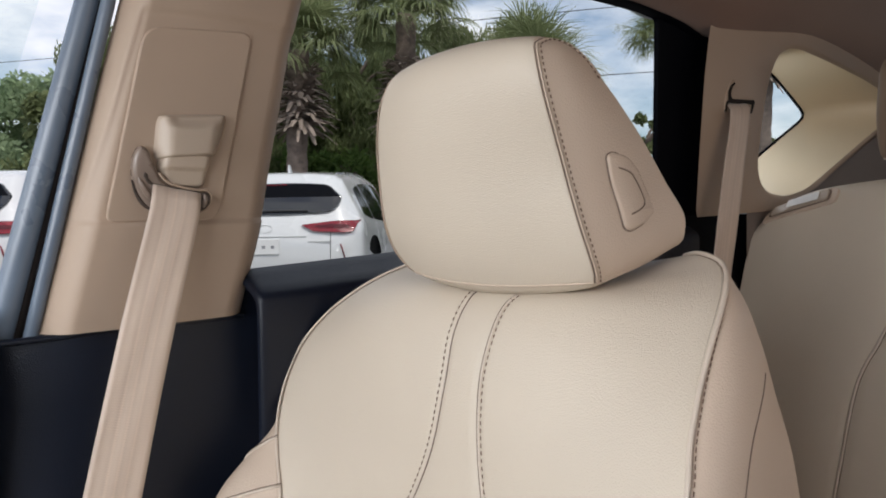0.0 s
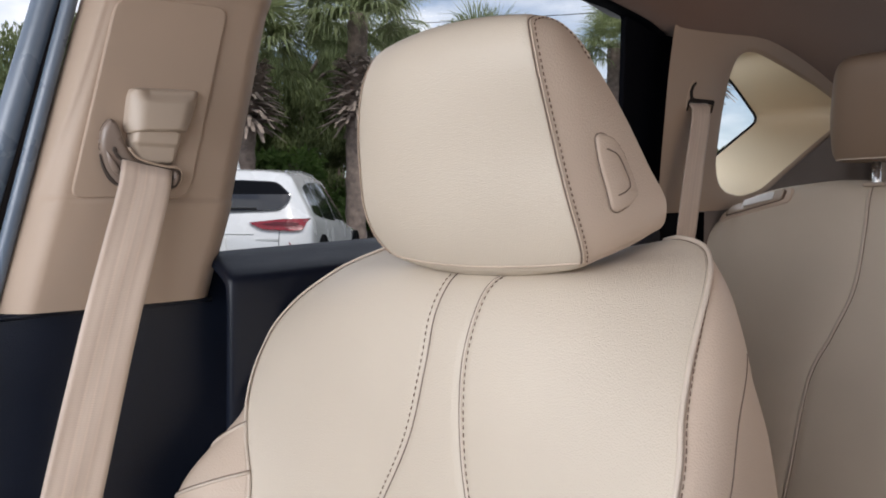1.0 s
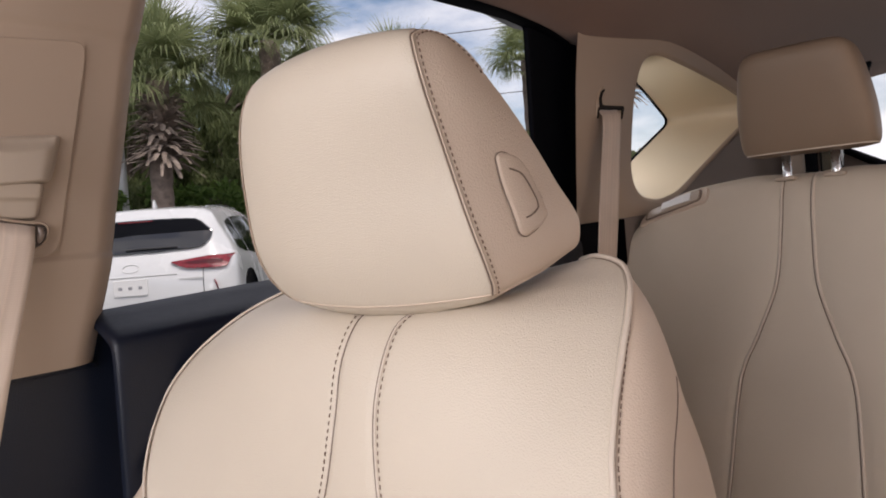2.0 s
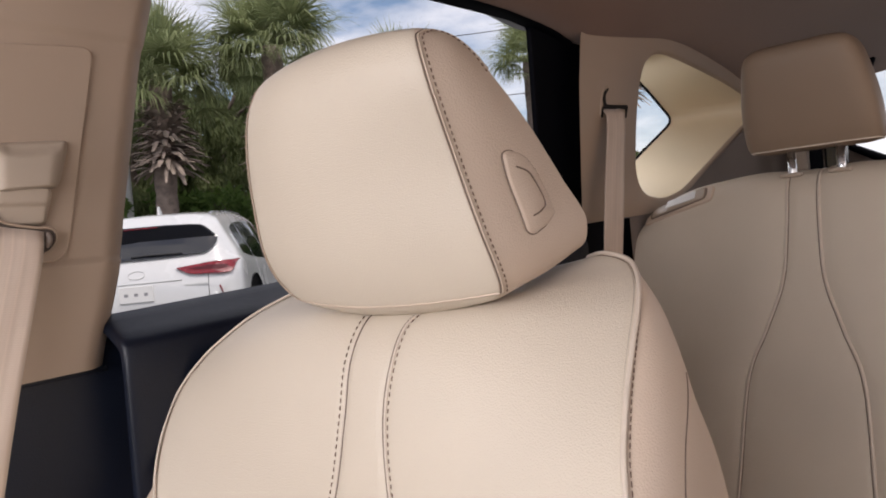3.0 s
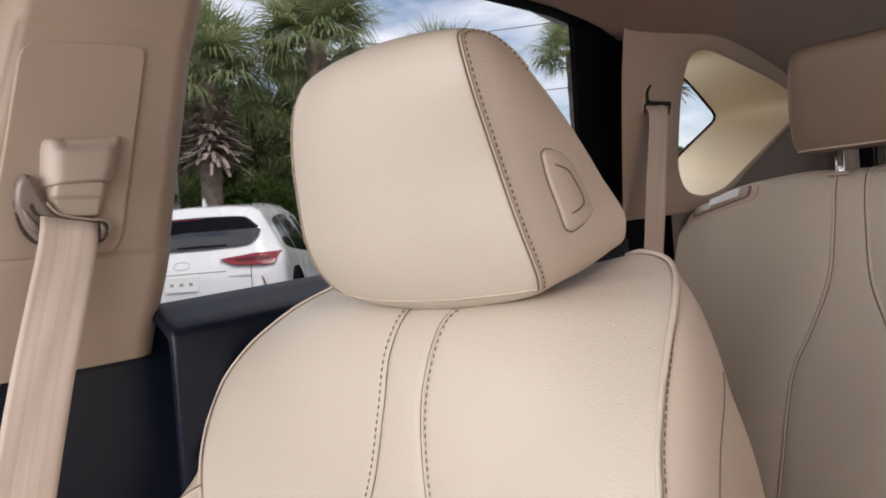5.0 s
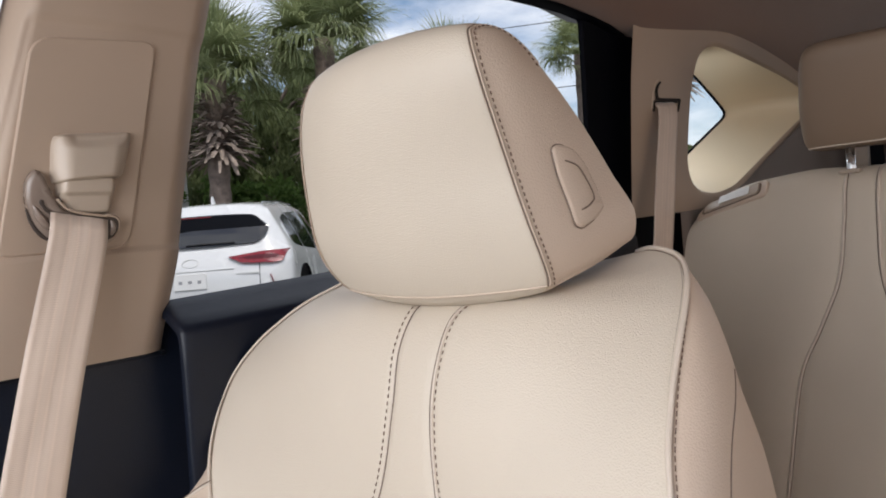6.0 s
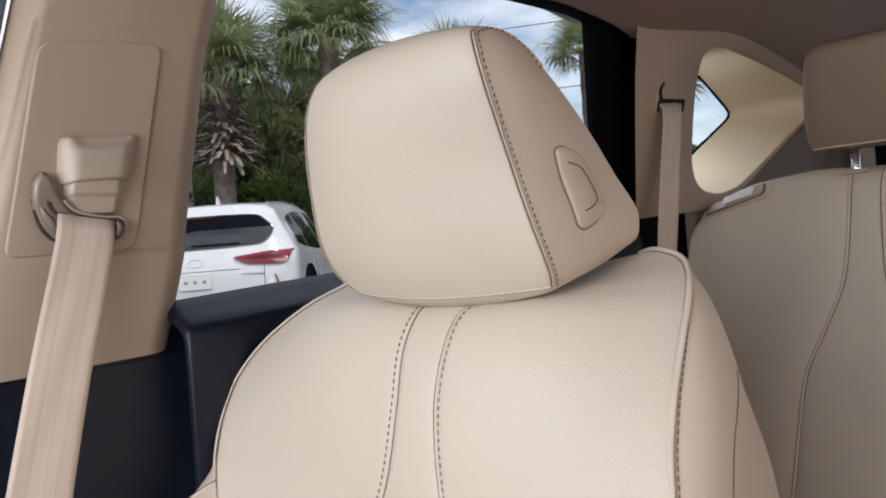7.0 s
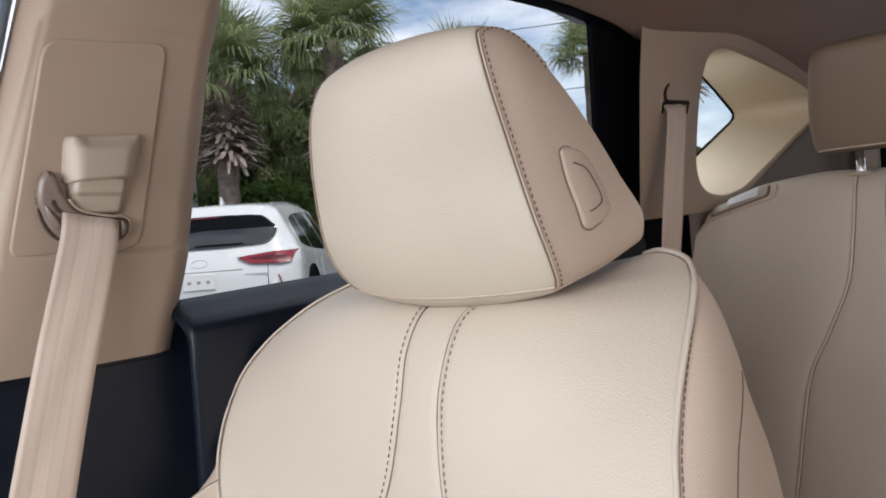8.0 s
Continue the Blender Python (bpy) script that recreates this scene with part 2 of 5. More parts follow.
def webbing_material(name, base):
    """Woven belt: fine cross ribs and a few lengthwise bands; v runs along the belt in metres, u across it."""
    m = material(name, base, 0.55, stain=0.04, stain_scale=14, sheen=0.15)
    n, l = m.node_tree.nodes, m.node_tree.links
    uv = n.new("ShaderNodeTexCoord")
    sep = n.new("ShaderNodeSeparateXYZ")
    l.new(uv.outputs["UV"], sep.inputs[0])
    w1 = n.new("ShaderNodeMath")
    w1.operation, w1.inputs[1].default_value = "MULTIPLY", 2 * math.pi * 620
    l.new(sep.outputs[1], w1.inputs[0])
    s1 = n.new("ShaderNodeMath")
    s1.operation = "SINE"
    l.new(w1.outputs[0], s1.inputs[0])
    w2 = n.new("ShaderNodeMath")
    w2.operation, w2.inputs[1].default_value = "MULTIPLY", 2 * math.pi * 5
    l.new(sep.outputs[0], w2.inputs[0])
    s2 = n.new("ShaderNodeMath")
    s2.operation = "SINE"
    l.new(w2.outputs[0], s2.inputs[0])
    ad = n.new("ShaderNodeMath")
    ad.operation, ad.inputs[1].default_value = "MULTIPLY_ADD", 2.2
    l.new(s2.outputs[0], ad.inputs[0])
    l.new(s1.outputs[0], ad.inputs[2])
    bump = n.new("ShaderNodeBump")
    bump.inputs["Strength"].default_value, bump.inputs["Distance"].default_value = 0.16, 0.0004
    l.new(ad.outputs[0], bump.inputs["Height"])
    l.new(bump.outputs["Normal"], n["Principled BSDF"].inputs["Normal"])
    # paler and darker lengthwise bands of the weave
    bands = n.new("ShaderNodeValToRGB")
    cr = bands.color_ramp
    cr.elements[0].position, cr.elements[0].color = 0.0, (0.74, 0.74, 0.74, 1)
    cr.elements[1].position, cr.elements[1].color = 1.0, (0.78, 0.78, 0.78, 1)
    for u, g in ((0.05, 0.90), (0.30, 0.88), (0.33, 1.0), (0.38, 0.87), (0.46, 0.90), (0.49, 1.0), (0.53, 0.85), (0.64, 0.88), (0.67, 0.98), (0.71, 0.88), (0.95, 0.91)):
        cr.elements.new(u).color = (g, g, g, 1)
    l.new(sep.outputs[0], bands.inputs["Fac"])
    tone = n.new("ShaderNodeMixRGB")
    tone.blend_type, tone.inputs[0].default_value = "MULTIPLY", 1.0
    bsdf = n["Principled BSDF"]
    l.new(bsdf.inputs["Base Color"].links[0].from_socket, tone.inputs[1])
    l.new(bands.outputs["Color"], tone.inputs[2])
    # shade in the grooves between the cross ribs is put into the colour
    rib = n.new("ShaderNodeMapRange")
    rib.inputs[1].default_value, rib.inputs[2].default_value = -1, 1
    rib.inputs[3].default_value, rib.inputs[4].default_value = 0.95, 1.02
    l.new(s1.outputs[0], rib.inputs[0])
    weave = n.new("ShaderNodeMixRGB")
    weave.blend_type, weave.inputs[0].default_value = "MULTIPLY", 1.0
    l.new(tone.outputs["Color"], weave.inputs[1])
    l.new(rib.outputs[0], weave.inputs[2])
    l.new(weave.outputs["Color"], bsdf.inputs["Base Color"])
    return m


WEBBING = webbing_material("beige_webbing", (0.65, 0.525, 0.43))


# ---- building helpers ----
def mesh_part(name, verts, faces, mat, parent=None, label="", smooth=True):
    me = bpy.data.meshes.new(name)
    me.from_pydata([tuple(v) for v in verts], [], faces)
    me.materials.append(mat)
    if smooth:
        me.polygons.foreach_set("use_smooth", [True] * len(me.polygons))
    me.update()
    ob = new(name, me)
    if parent is not None:
        ob.parent = parent
    return tagged(ob, label)


def part(name, bm, mat, parent=None, label="", smooth=False):
    bmesh.ops.recalc_face_normals(bm, faces=bm.faces)
    me = bpy.data.meshes.new(name)
    bm.to_mesh(me)
    bm.free()
    me.materials.append(mat)
    if smooth:
        me.polygons.foreach_set("use_smooth", [True] * len(me.polygons))
    ob = new(name, me)
    if parent is not None:
        ob.parent = parent
    return tagged(ob, label)


def thing(name, label, category, group="", kind="", at=(0, 0, 0)):
    ob = new(name)
    ob.empty_display_size = 0.1
    ob.location = at
    return tagged(ob, label, category, group, kind)


def interp(keys, s):
    """Smooth value of a table of (place, value, ...) rows at s."""
    if s <= keys[0][0]:
        return keys[0][1:]
    for i in range(len(keys) - 1):
        a, b = keys[i], keys[i + 1]
        if s <= b[0]:
            p, q = keys[max(i - 1, 0)], keys[min(i + 2, len(keys) - 1)]
            h = b[0] - a[0]
            t = (s - a[0]) / h
            out = []
            for k in range(1, len(a)):
                ma = (b[k] - p[k]) / max(1e-9, b[0] - p[0]) * h
                mb = (q[k] - a[k]) / max(1e-9, q[0] - a[0]) * h
                out.append((2 * t ** 3 - 3 * t * t + 1) * a[k] + (t ** 3 - 2 * t * t + t) * ma + (3 * t * t - 2 * t ** 3) * b[k] + (t ** 3 - t * t) * mb)
            return tuple(out)
    return keys[-1][1:]


def spline(points, n):
    """n places along a smooth line through the points."""
    keys = []
    d = 0.0
    for i, p in enumerate(points):
        if i:
            d += max(1e-6, (Vector(p) - Vector(points[i - 1])).length)
        keys.append((d, *p))
    return [Vector(interp(keys, d * i / (n - 1))) for i in range(n)]


def sheet(fn, nu, nv, flip=False):
    verts = [fn(i / nu, j / nv) for j in range(nv + 1) for i in range(nu + 1)]
    faces = []
    for j in range(nv):
        for i in range(nu):
            a = j * (nu + 1) + i
            q = (a, a + 1, a + nu + 2, a + nu + 1)
            faces.append(q[::-1] if flip else q)
    return verts, faces


def tube_mesh(points, r, n=8, closed=False, flat=1.0, up=Vector((0, 0, 1))):
    pts = [Vector(p) for p in points]
    verts, faces = [], []
    m = len(pts)
    for i, p in enumerate(pts):
        a = pts[(i - 1) % m] if closed or i else pts[0]
        b = pts[(i + 1) % m] if closed or i < m - 1 else pts[-1]
        t = (b - a).normalized()
        side = t.cross(up)
        if side.length < 1e-4:
            side = t.cross(Vector((1, 0, 0)))
        side.normalize()
        nor = side.cross(t).normalized()
        rr = r[i] if isinstance(r, (list, tuple)) else r
        for k in range(n):
            a2 = 2 * math.pi * k / n
            verts.append(p + side * math.cos(a2) * rr + nor * math.sin(a2) * rr * flat)
    for i in range(m if closed else m - 1):
        for k in range(n):
            a, b = i * n + k, i * n + (k + 1) % n
            c, d = ((i + 1) % m) * n + (k + 1) % n, ((i + 1) % m) * n + k
            faces.append((a, b, c, d))
    if not closed:
        faces.append(tuple(range(n))[::-1])
        faces.append(tuple(range((m - 1) * n, m * n)))
    return verts, faces


def tube(name, points, r, mat, parent=None, label="", n=8, closed=False, flat=1.0, up=Vector((0, 0, 1))):
    v, f = tube_mesh(points, r, n, closed, flat, up)
    return mesh_part(name, v, f, mat, parent, label)


def box(name, lo, hi, mat, parent=None, label="", bevel=0.0, seg=2):
    bm = bmesh.new()
    bmesh.ops.create_cube(bm, size=1)
    for v in bm.verts:
        v.co = Vector([(lo[k] + hi[k]) / 2 + v.co[k] * (hi[k] - lo[k]) for k in range(3)])
    if bevel:
        bmesh.ops.bevel(bm, geom=bm.edges[:], offset=bevel, segments=seg, affect="EDGES", profile=0.6)
    return part(name, bm, mat, parent, label, smooth=False)


def rounded(points, radius, n=5):
    """A closed outline (2D) with its corners rounded."""
    out = []
    m = len(points)
    for i in range(m):
        p, a, b = Vector(points[i]), Vector(points[i - 1]), Vector(points[(i + 1) % m])
        r = radius[i] if isinstance(radius, (list, tuple)) else radius
        da, db = (a - p), (b - p)
        r = min(r, da.length * 0.48, db.length * 0.48)
        s, e = p + da.normalized() * r, p + db.normalized() * r
        for k in range(n + 1):
            t = k / n
            out.append(s * (1 - t) ** 2 + p * 2 * t * (1 - t) + e * t * t)
    return out


def plate_mesh(outline, place, thick, bevel):
    """A slab with a soft rim: outline in 2D, place(a, b, h) sets a point of it h above its base."""
    m = len(outline)
    turn_ = 1.0 if sum(outline[i - 1][0] * outline[i][1] - outline[i][0] * outline[i - 1][1] for i in range(m)) > 0 else -1.0
    rings = [(0.0, 0.0), (0.0, max(0.0, thick - bevel)), (bevel * 0.3, thick - bevel * 0.3), (bevel, thick)]
    verts, faces = [], []
    for inset, h in rings:
        for i in range(m):
            p, a, b = Vector(outline[i]), Vector(outline[i - 1]), Vector(outline[(i + 1) % m])
            t = (b - a).normalized() if (b - a).length else Vector((1, 0))
            q = p + Vector((-t.y, t.x)) * turn_ * inset
            verts.append(place(q.x, q.y, h))
    for k in range(len(rings) - 1):
        for i in range(m):
            j = (i + 1) % m
            faces.append((k * m + i, k * m + j, (k + 1) * m + j, (k + 1) * m + i))
    for k in (0, len(rings) - 1):
        for tri in tessellate_polygon([[Vector((p[0], p[1], 0)) for p in outline]]):
            faces.append(tuple(k * m + q for q in tri))
    return verts, faces


def plate(name, outline, place, thick, bevel, mat, parent=None, label="", smooth=False):
    v, f = plate_mesh(outline, place, thick, bevel)
    bm = bmesh.new()
    bv = [bm.verts.new(p) for p in v]
    for q in f:
        bm.faces.new([bv[k] for k in q])
    return part(name, bm, mat, parent, label, smooth)


def stitches(name, points, normals, pitch, length, width, height, parent, label="short dark brown stitches"):
    """A row of single stitches along a line."""
    verts, faces = [], []
    acc, nxt = 0.0, pitch / 2
    for i in range(len(points) - 1):
        a, b = points[i], points[i + 1]
        seg = (b - a).length
        while seg > 0 and nxt <= acc + seg:
            p = a.lerp(b, (nxt - acc) / seg)
            t = (b - a).normalized()
            nn = normals[i]
            s = t.cross(nn).normalized()
            base = len(verts)
            for dz, k in ((-0.5, 1.0), (1.0, 0.6)):
                for dt, ds in ((-0.5, -0.5), (0.5, -0.5), (0.5, 0.5), (-0.5, 0.5)):
                    verts.append(p + t * dt * length * k + s * ds * width * (0.6 + 0.4 * k) + nn * dz * height)
            for q in ((4, 5, 6, 7), (0, 1, 5, 4), (1, 2, 6, 5), (2, 3, 7, 6), (3, 0, 4, 7)):
                faces.append(tuple(base + x for x in q))
            nxt += pitch
        acc += seg
    return mesh_part(name, verts, faces, THREAD, parent, label, smooth=False)


def wall_x(z):
    """The inner face of the car's right side, which leans in towards the roof."""
    return -0.69 + 0.16 * (z - 1.1)


# ---- the car's shell ----
ground = mesh_part("ground", [(-400, -400, 0), (400, -400, 0), (400, 400, 0), (-400, 400, 0)], [(0, 1, 2, 3)], ASPHALT)
tagged(ground, "grey asphalt of a parking lot", "ground", kind="structure")

floor = box("floor", (-0.74, -1.0, 0.33), (0.74, 2.35, 0.37), CARPET)
tagged(floor, "dark carpet on the car's floor", "floor", kind="structure")


def ceiling_z(x, y):
    """Underside of the headliner: arched across, its side edges rising over the quarter window."""
    rise = interp(((-1.2, 1.53), (-0.6, 1.615), (0.0, 1.64), (0.8, 1.64), (1.4, 1.63), (1.9, 1.605), (2.4, 1.56)), y)[0]
    rim = interp(((-1.2, 1.46), (0.0, 1.560), (0.9, 1.563), (1.06, 1.561), (1.13, 1.554), (1.18, 1.545), (1.25, 1.544), (1.38, 1.554), (1.56, 1.570), (1.80, 1.552), (2.03, 1.522), (2.4, 1.45)), y)[0]
    return rise - (rise - rim) * min(1.0, abs(x) / ceiling_edge(y)) ** 5


def ceiling_edge(y):
    return interp(((-1.2, 0.56), (0.0, 0.60), (0.9, 0.600), (1.15, 0.604), (1.55, 0.625), (2.0, 0.645), (2.4, 0.60)), y)[0]


def ceiling_at(s, t):
    y = -1.2 + 3.6 * t
    x = (ceiling_edge(y) + interp(((-1.2, 0.09), (0.22, 0.09), (0.34, 0.034), (1.10, 0.034), (1.22, 0.09), (2.4, 0.09)), y)[0]) * (2 * s - 1)
    return Vector((x, y, ceiling_z(x, y)))


v, f = sheet(ceiling_at, 48, 60)
n = len(v)
v += [p + Vector((0, 0, 0.04)) for p in v]
f += [tuple(n + k for k in q[::-1]) for q in f]
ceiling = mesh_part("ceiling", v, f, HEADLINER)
tagged(ceiling, "beige woven cloth headliner of the car, cabin shade in its brown base", "ceiling", kind="structure")

def roof_at(s, t):
    y = -1.2 + 3.6 * t
    x = (ceiling_edge(y) + 0.09) * (2 * s - 1)
    return Vector((x + (2 * s - 1) * 0.06, y, ceiling_z(x, y) + 0.055))


roof = mesh_part("roof", *sheet(roof_at, 24, 30), WHITE_PAINT)
tagged(roof, "white painted roof panel of the car", "car roof", kind="structure")


# the pillar between the front and the rear door
PILLAR = ((0.90, 0.040, 0.285), (1.095, 0.081, 0.306), (1.20, 0.105, 0.3285), (1.272, 0.121, 0.338), (1.344, 0.137, 0.348), (1.42, 0.155, 0.358), (1.48, 0.169, 0.370), (1.66, 0.209, 0.400))


def smooth_step(a, b, x):
    t = min(1.0, max(0.0, (x - a) / (b - a)))
    return t * t * (3 - 2 * t)


def pillar_point(s, z, lift=0.0):
    a, b = interp(PILLAR, z)
    y = a + (b - a) * s
    d = -0.034 * max(0.0, 1 - s / 0.13) ** 2 - 0.022 * max(0.0, (s - 0.86) / 0.14) ** 2
    d += 0.006 * math.exp(-((s - 0.45) / 0.4) ** 2)
    # shallow pocket round the slide cover
    left_ = interp(((1.20, 0.110), (1.266, 0.131), (1.326, 0.148), (1.385, 0.163), (1.44, 0.177)), z)[0]
    d -= 0.0035 * smooth_step(left_ - 0.003, left_ + 0.004, y) * smooth_step(0.118 + 0.16 * z, 0.106 + 0.16 * z, y - 0.052) * smooth_step(1.2085, 1.2125, z) * smooth_step(1.440, 1.430, z)
    return Vector((wall_x(z) + d + lift, y, z))


def pillar_yz(y, z, h):
    a, b = interp(PILLAR, z)
    return pillar_point((y - a) / (b - a), z, h)


trim_b = thing("pillar_trim", "beige grained plastic trim of the centre pillar", "pillar trim", kind="structure")
v, f = sheet(lambda s, t: pillar_point(s, 1.094 + 0.003 * s + (1.66 - 1.094 - 0.003 * s) * t), 120, 180)
mesh_part("upper_trim", v, f, TRIM, trim_b)
v, f = sheet(lambda s, t: Vector((wall_x(1.1) - 0.010 - 0.028 * max(0.0, 1 - s / 0.34) ** 2 - 0.012 * (1 - t), 0.028 + 0.314 * s - 0.03 * (1 - t) * (1 - s), 0.37 + (1.0915 + 0.003 * s - 0.37) * t)), 40, 30)
mesh_part("lower_trim", v, f, BLACK, trim_b, "black grained vinyl lower trim")
v, f = tube_mesh([Vector((wall_x(1.1) - 0.012, 0.03 + 0.276 * s, 1.0905 + 0.003 * s)) for s in [k / 20 for k in range(21)]], 0.0035, 8)
mesh_part("lower_trim_lip", v, f, BLACK, trim_b)
cover = rounded([(0.177, 1.416), (0.297, 1.424), (0.264, 1.2125), (0.1390, 1.2115)], [0.020, 0.016, 0.018, 0.012], 6)
plate("slide_cover", cover, lambda y, z, h: pillar_yz(y, z, h - 0.0015), 0.0048, 0.0018, TRIM, trim_b, "beige plastic slide cover")

# ---- front seat belt ----
belt = thing("seat_belt", "beige woven seat belt hanging from the pillar's height adjuster", "seat belt", at=(0, 0, 0))


def soft_corners(s, t, r):
    """Squares the unit square's grid off into one with rounded corners."""
    a, b = 2 * s - 1, 2 * t - 1
    return 0.5 + 0.5 * a * math.sqrt(1 - r * b ** 6), 0.5 + 0.5 * b * math.sqrt(1 - r * a ** 6)


def guide_block(sv, tv):
    """Upper knob: a hood, scooped out along its top, that stands out furthest at its foot."""
    full_s, full_t = sv, tv
    sv, tv = soft_corners(sv, tv, 0.16)
    z = 1.2805 + 0.0490 * tv
    ya, yb = 0.1865 + 0.003 * tv, 0.2575 + 0.013 * tv
    y = ya + (yb - ya) * sv
    rim = min(1.0, min(full_s, 1 - full_s) / 0.26, (1 - full_t) / 0.14, full_t / 0.09)
    scoop = smooth_step(0.66, 0.90, tv + 0.10 * math.sin(math.pi * sv) - 0.06) * smooth_step(0.06, 0.30, sv) * smooth_step(0.02, 0.20, 1 - sv)
    out = (0.022 - 0.006 * tv - 0.007 * scoop) * math.sin(min(1.0, max(0.0, rim)) * math.pi / 2) ** 0.6
    return pillar_yz(y, z + 0.006 * (sv - 0.5), out - 0.001)


v, f = sheet(guide_block, 44, 44)
mesh_part("height_adjuster", v, f, GUIDE, belt, "beige plastic height adjuster knob")


def guide_lip(sv, tv):
    """Lower release tongue: a shield with a ridge across it."""
    full_s, full_t = sv, tv
    sv, tv = soft_corners(sv, tv, 0.16)
    z = 1.2475 + 0.0355 * tv
    ya = 0.1915 + 0.014 * (1 - min(1, tv / 0.62)) ** 1.6
    yb = 0.2525 - 0.0085 * (1 - tv) - 0.005 * (1 - min(1, tv / 0.2)) ** 2
    y = ya + (yb - ya) * sv
    rim = min(1.0, min(full_s, 1 - full_s) / 0.16, full_t / 0.12)
    ridge = 0.012 + 0.004 * smooth_step(0.52, 0.66, tv)
    return pillar_yz(y, z, ridge * math.sin(min(1.0, max(0.0, rim)) * math.pi / 2) ** 0.7 - 0.001)


v, f = sheet(guide_lip, 36, 30)
mesh_part("release_tongue", v, f, GUIDE, belt)

# the turning loop: a grey-beige ear and a smooth guide inside; dark brown shade is laid on for the hooked slot, that
# the webbing runs through, and the rim
ear = rounded([(0.1635, 1.262), (0.1650, 1.283), (0.1720, 1.2935), (0.1800, 1.2895), (0.1870, 1.2710), (0.1960, 1.2545), (0.2090, 1.2490), (0.2400, 1.2460), (0.2520, 1.2420), (0.2500, 1.2330), (0.2440, 1.2270), (0.205, 1.232), (0.185, 1.2260), (0.1800, 1.2265), (0.1705, 1.2385)], [0.012, 0.012, 0.010, 0.008, 0.02, 0.02, 0.01, 0.01, 0.006, 0.006, 0.004, 0.01, 0.004, 0.006, 0.015], 5)
plate("belt_loop", ear, lambda y, z, h: pillar_yz(y, z, h + 0.002), 0.011, 0.005, RING, belt, "grey-beige plastic turning loop", smooth=True)
slot = rounded([(0.1742, 1.2605), (0.1752, 1.2640), (0.1785, 1.2630), (0.1790, 1.2580), (0.1835, 1.2532), (0.2060, 1.2484), (0.2340, 1.2440), (0.2450, 1.2432), (0.2476, 1.2395), (0.2470, 1.2310), (0.2430, 1.2250), (0.2360, 1.2215), (0.200, 1.2290), (0.1850, 1.2330), (0.1840, 1.2450), (0.1835, 1.2500), (0.1785, 1.2530), (0.1765, 1.2570)], 0.0012, 3)
plate("loop_slot", slot, lambda y, z, h: pillar_yz(y, z, h + 0.011), 0.0036, 0.001, LOOP_EDGE, belt, "dark brown plate for the shade in the slot")
rim_line = spline([pillar_yz(y, z, 0.0085) for y, z in ((0.1640, 1.2560), (0.1675, 1.2440), (0.1725, 1.2350), (0.1790, 1.2285), (0.184, 1.226))], 24)
tube("loop_rim", rim_line, [0.0008 + 0.0016 * min(1.0, q / 16) for q in range(24)], LOOP_EDGE, belt, "lower rim of the loop, its shading put into dark brown", n=8)
lip = spline([pillar_yz(0.1905, 1.2640, 0.0125), pillar_yz(0.1985, 1.2545, 0.0140), pillar_yz(0.212, 1.2495, 0.0140), pillar_yz(0.232, 1.2462, 0.0140), pillar_yz(0.2440, 1.2454, 0.0135), pillar_yz(0.2495, 1.2405, 0.0125), pillar_yz(0.2492, 1.231, 0.011), pillar_yz(0.2445, 1.2240, 0.009), pillar_yz(0.238, 1.2205, 0.007)], 48)
tube("loop_lip", lip, 0.0014, TRIM, belt, "rolled lip of the loop", n=8)
guide = spline([pillar_yz(0.1695, 1.2600, 0.0115), pillar_yz(0.1735, 1.2500, 0.0130), pillar_yz(0.1785, 1.2420, 0.0130), pillar_yz(0.1830, 1.2375, 0.0120)], 20)
tube("loop_guide", guide, [0.0010 + 0.0028 * math.sin(math.pi * min(1.0, q / 14 * 0.5 + 0.0)) for q in range(20)], RING, belt, "smooth guide in the loop", n=10)
guide_end = spline([pillar_yz(0.2405, 1.2415, 0.0135), pillar_yz(0.2425, 1.2350, 0.0140), pillar_yz(0.2400, 1.2265, 0.0135)], 12)
tube("loop_guide", guide_end, [0.0016 + 0.0018 * math.sin(math.pi * q / 11) for q in range(12)], RING, belt, "smooth guide in the loop", n=8)


def ribbon(name, line_a, line_b, parent, label, thick=0.0012, n=60, m=10):
    """A belt: two edges as smooth lines, with its thickness; the uv carries metres along it."""
    a, b = spline(line_a, n), spline(line_b, n)
    verts, faces, uvs = [], [], []
    along = 0.0
    for k in range(n):
        if k:
            along += (a[k] - a[k - 1]).length
        nor = ((a[min(k + 1, n - 1)] - a[max(k - 1, 0)]).cross(b[k] - a[k])).normalized()
        for s in range(m + 1):
            verts.append(a[k].lerp(b[k], s / m) + nor * 0.0006 * math.sin(k * 0.4 + s))
            uvs.append((s / m, along))
    for k in range(n - 1):
        for s in range(m):
            q = k * (m + 1) + s
            faces.append((q, q + 1, q + m + 2, q + m + 1))
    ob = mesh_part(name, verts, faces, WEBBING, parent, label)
    layer = ob.data.uv_layers.new(name="uv")
    for loop in ob.data.loops:
        layer.data[loop.index].uv = uvs[loop.vertex_index]
    mod = ob.modifiers.new("thickness", "SOLIDIFY")
    mod.thickness, mod.offset = thick, 0
    return ob


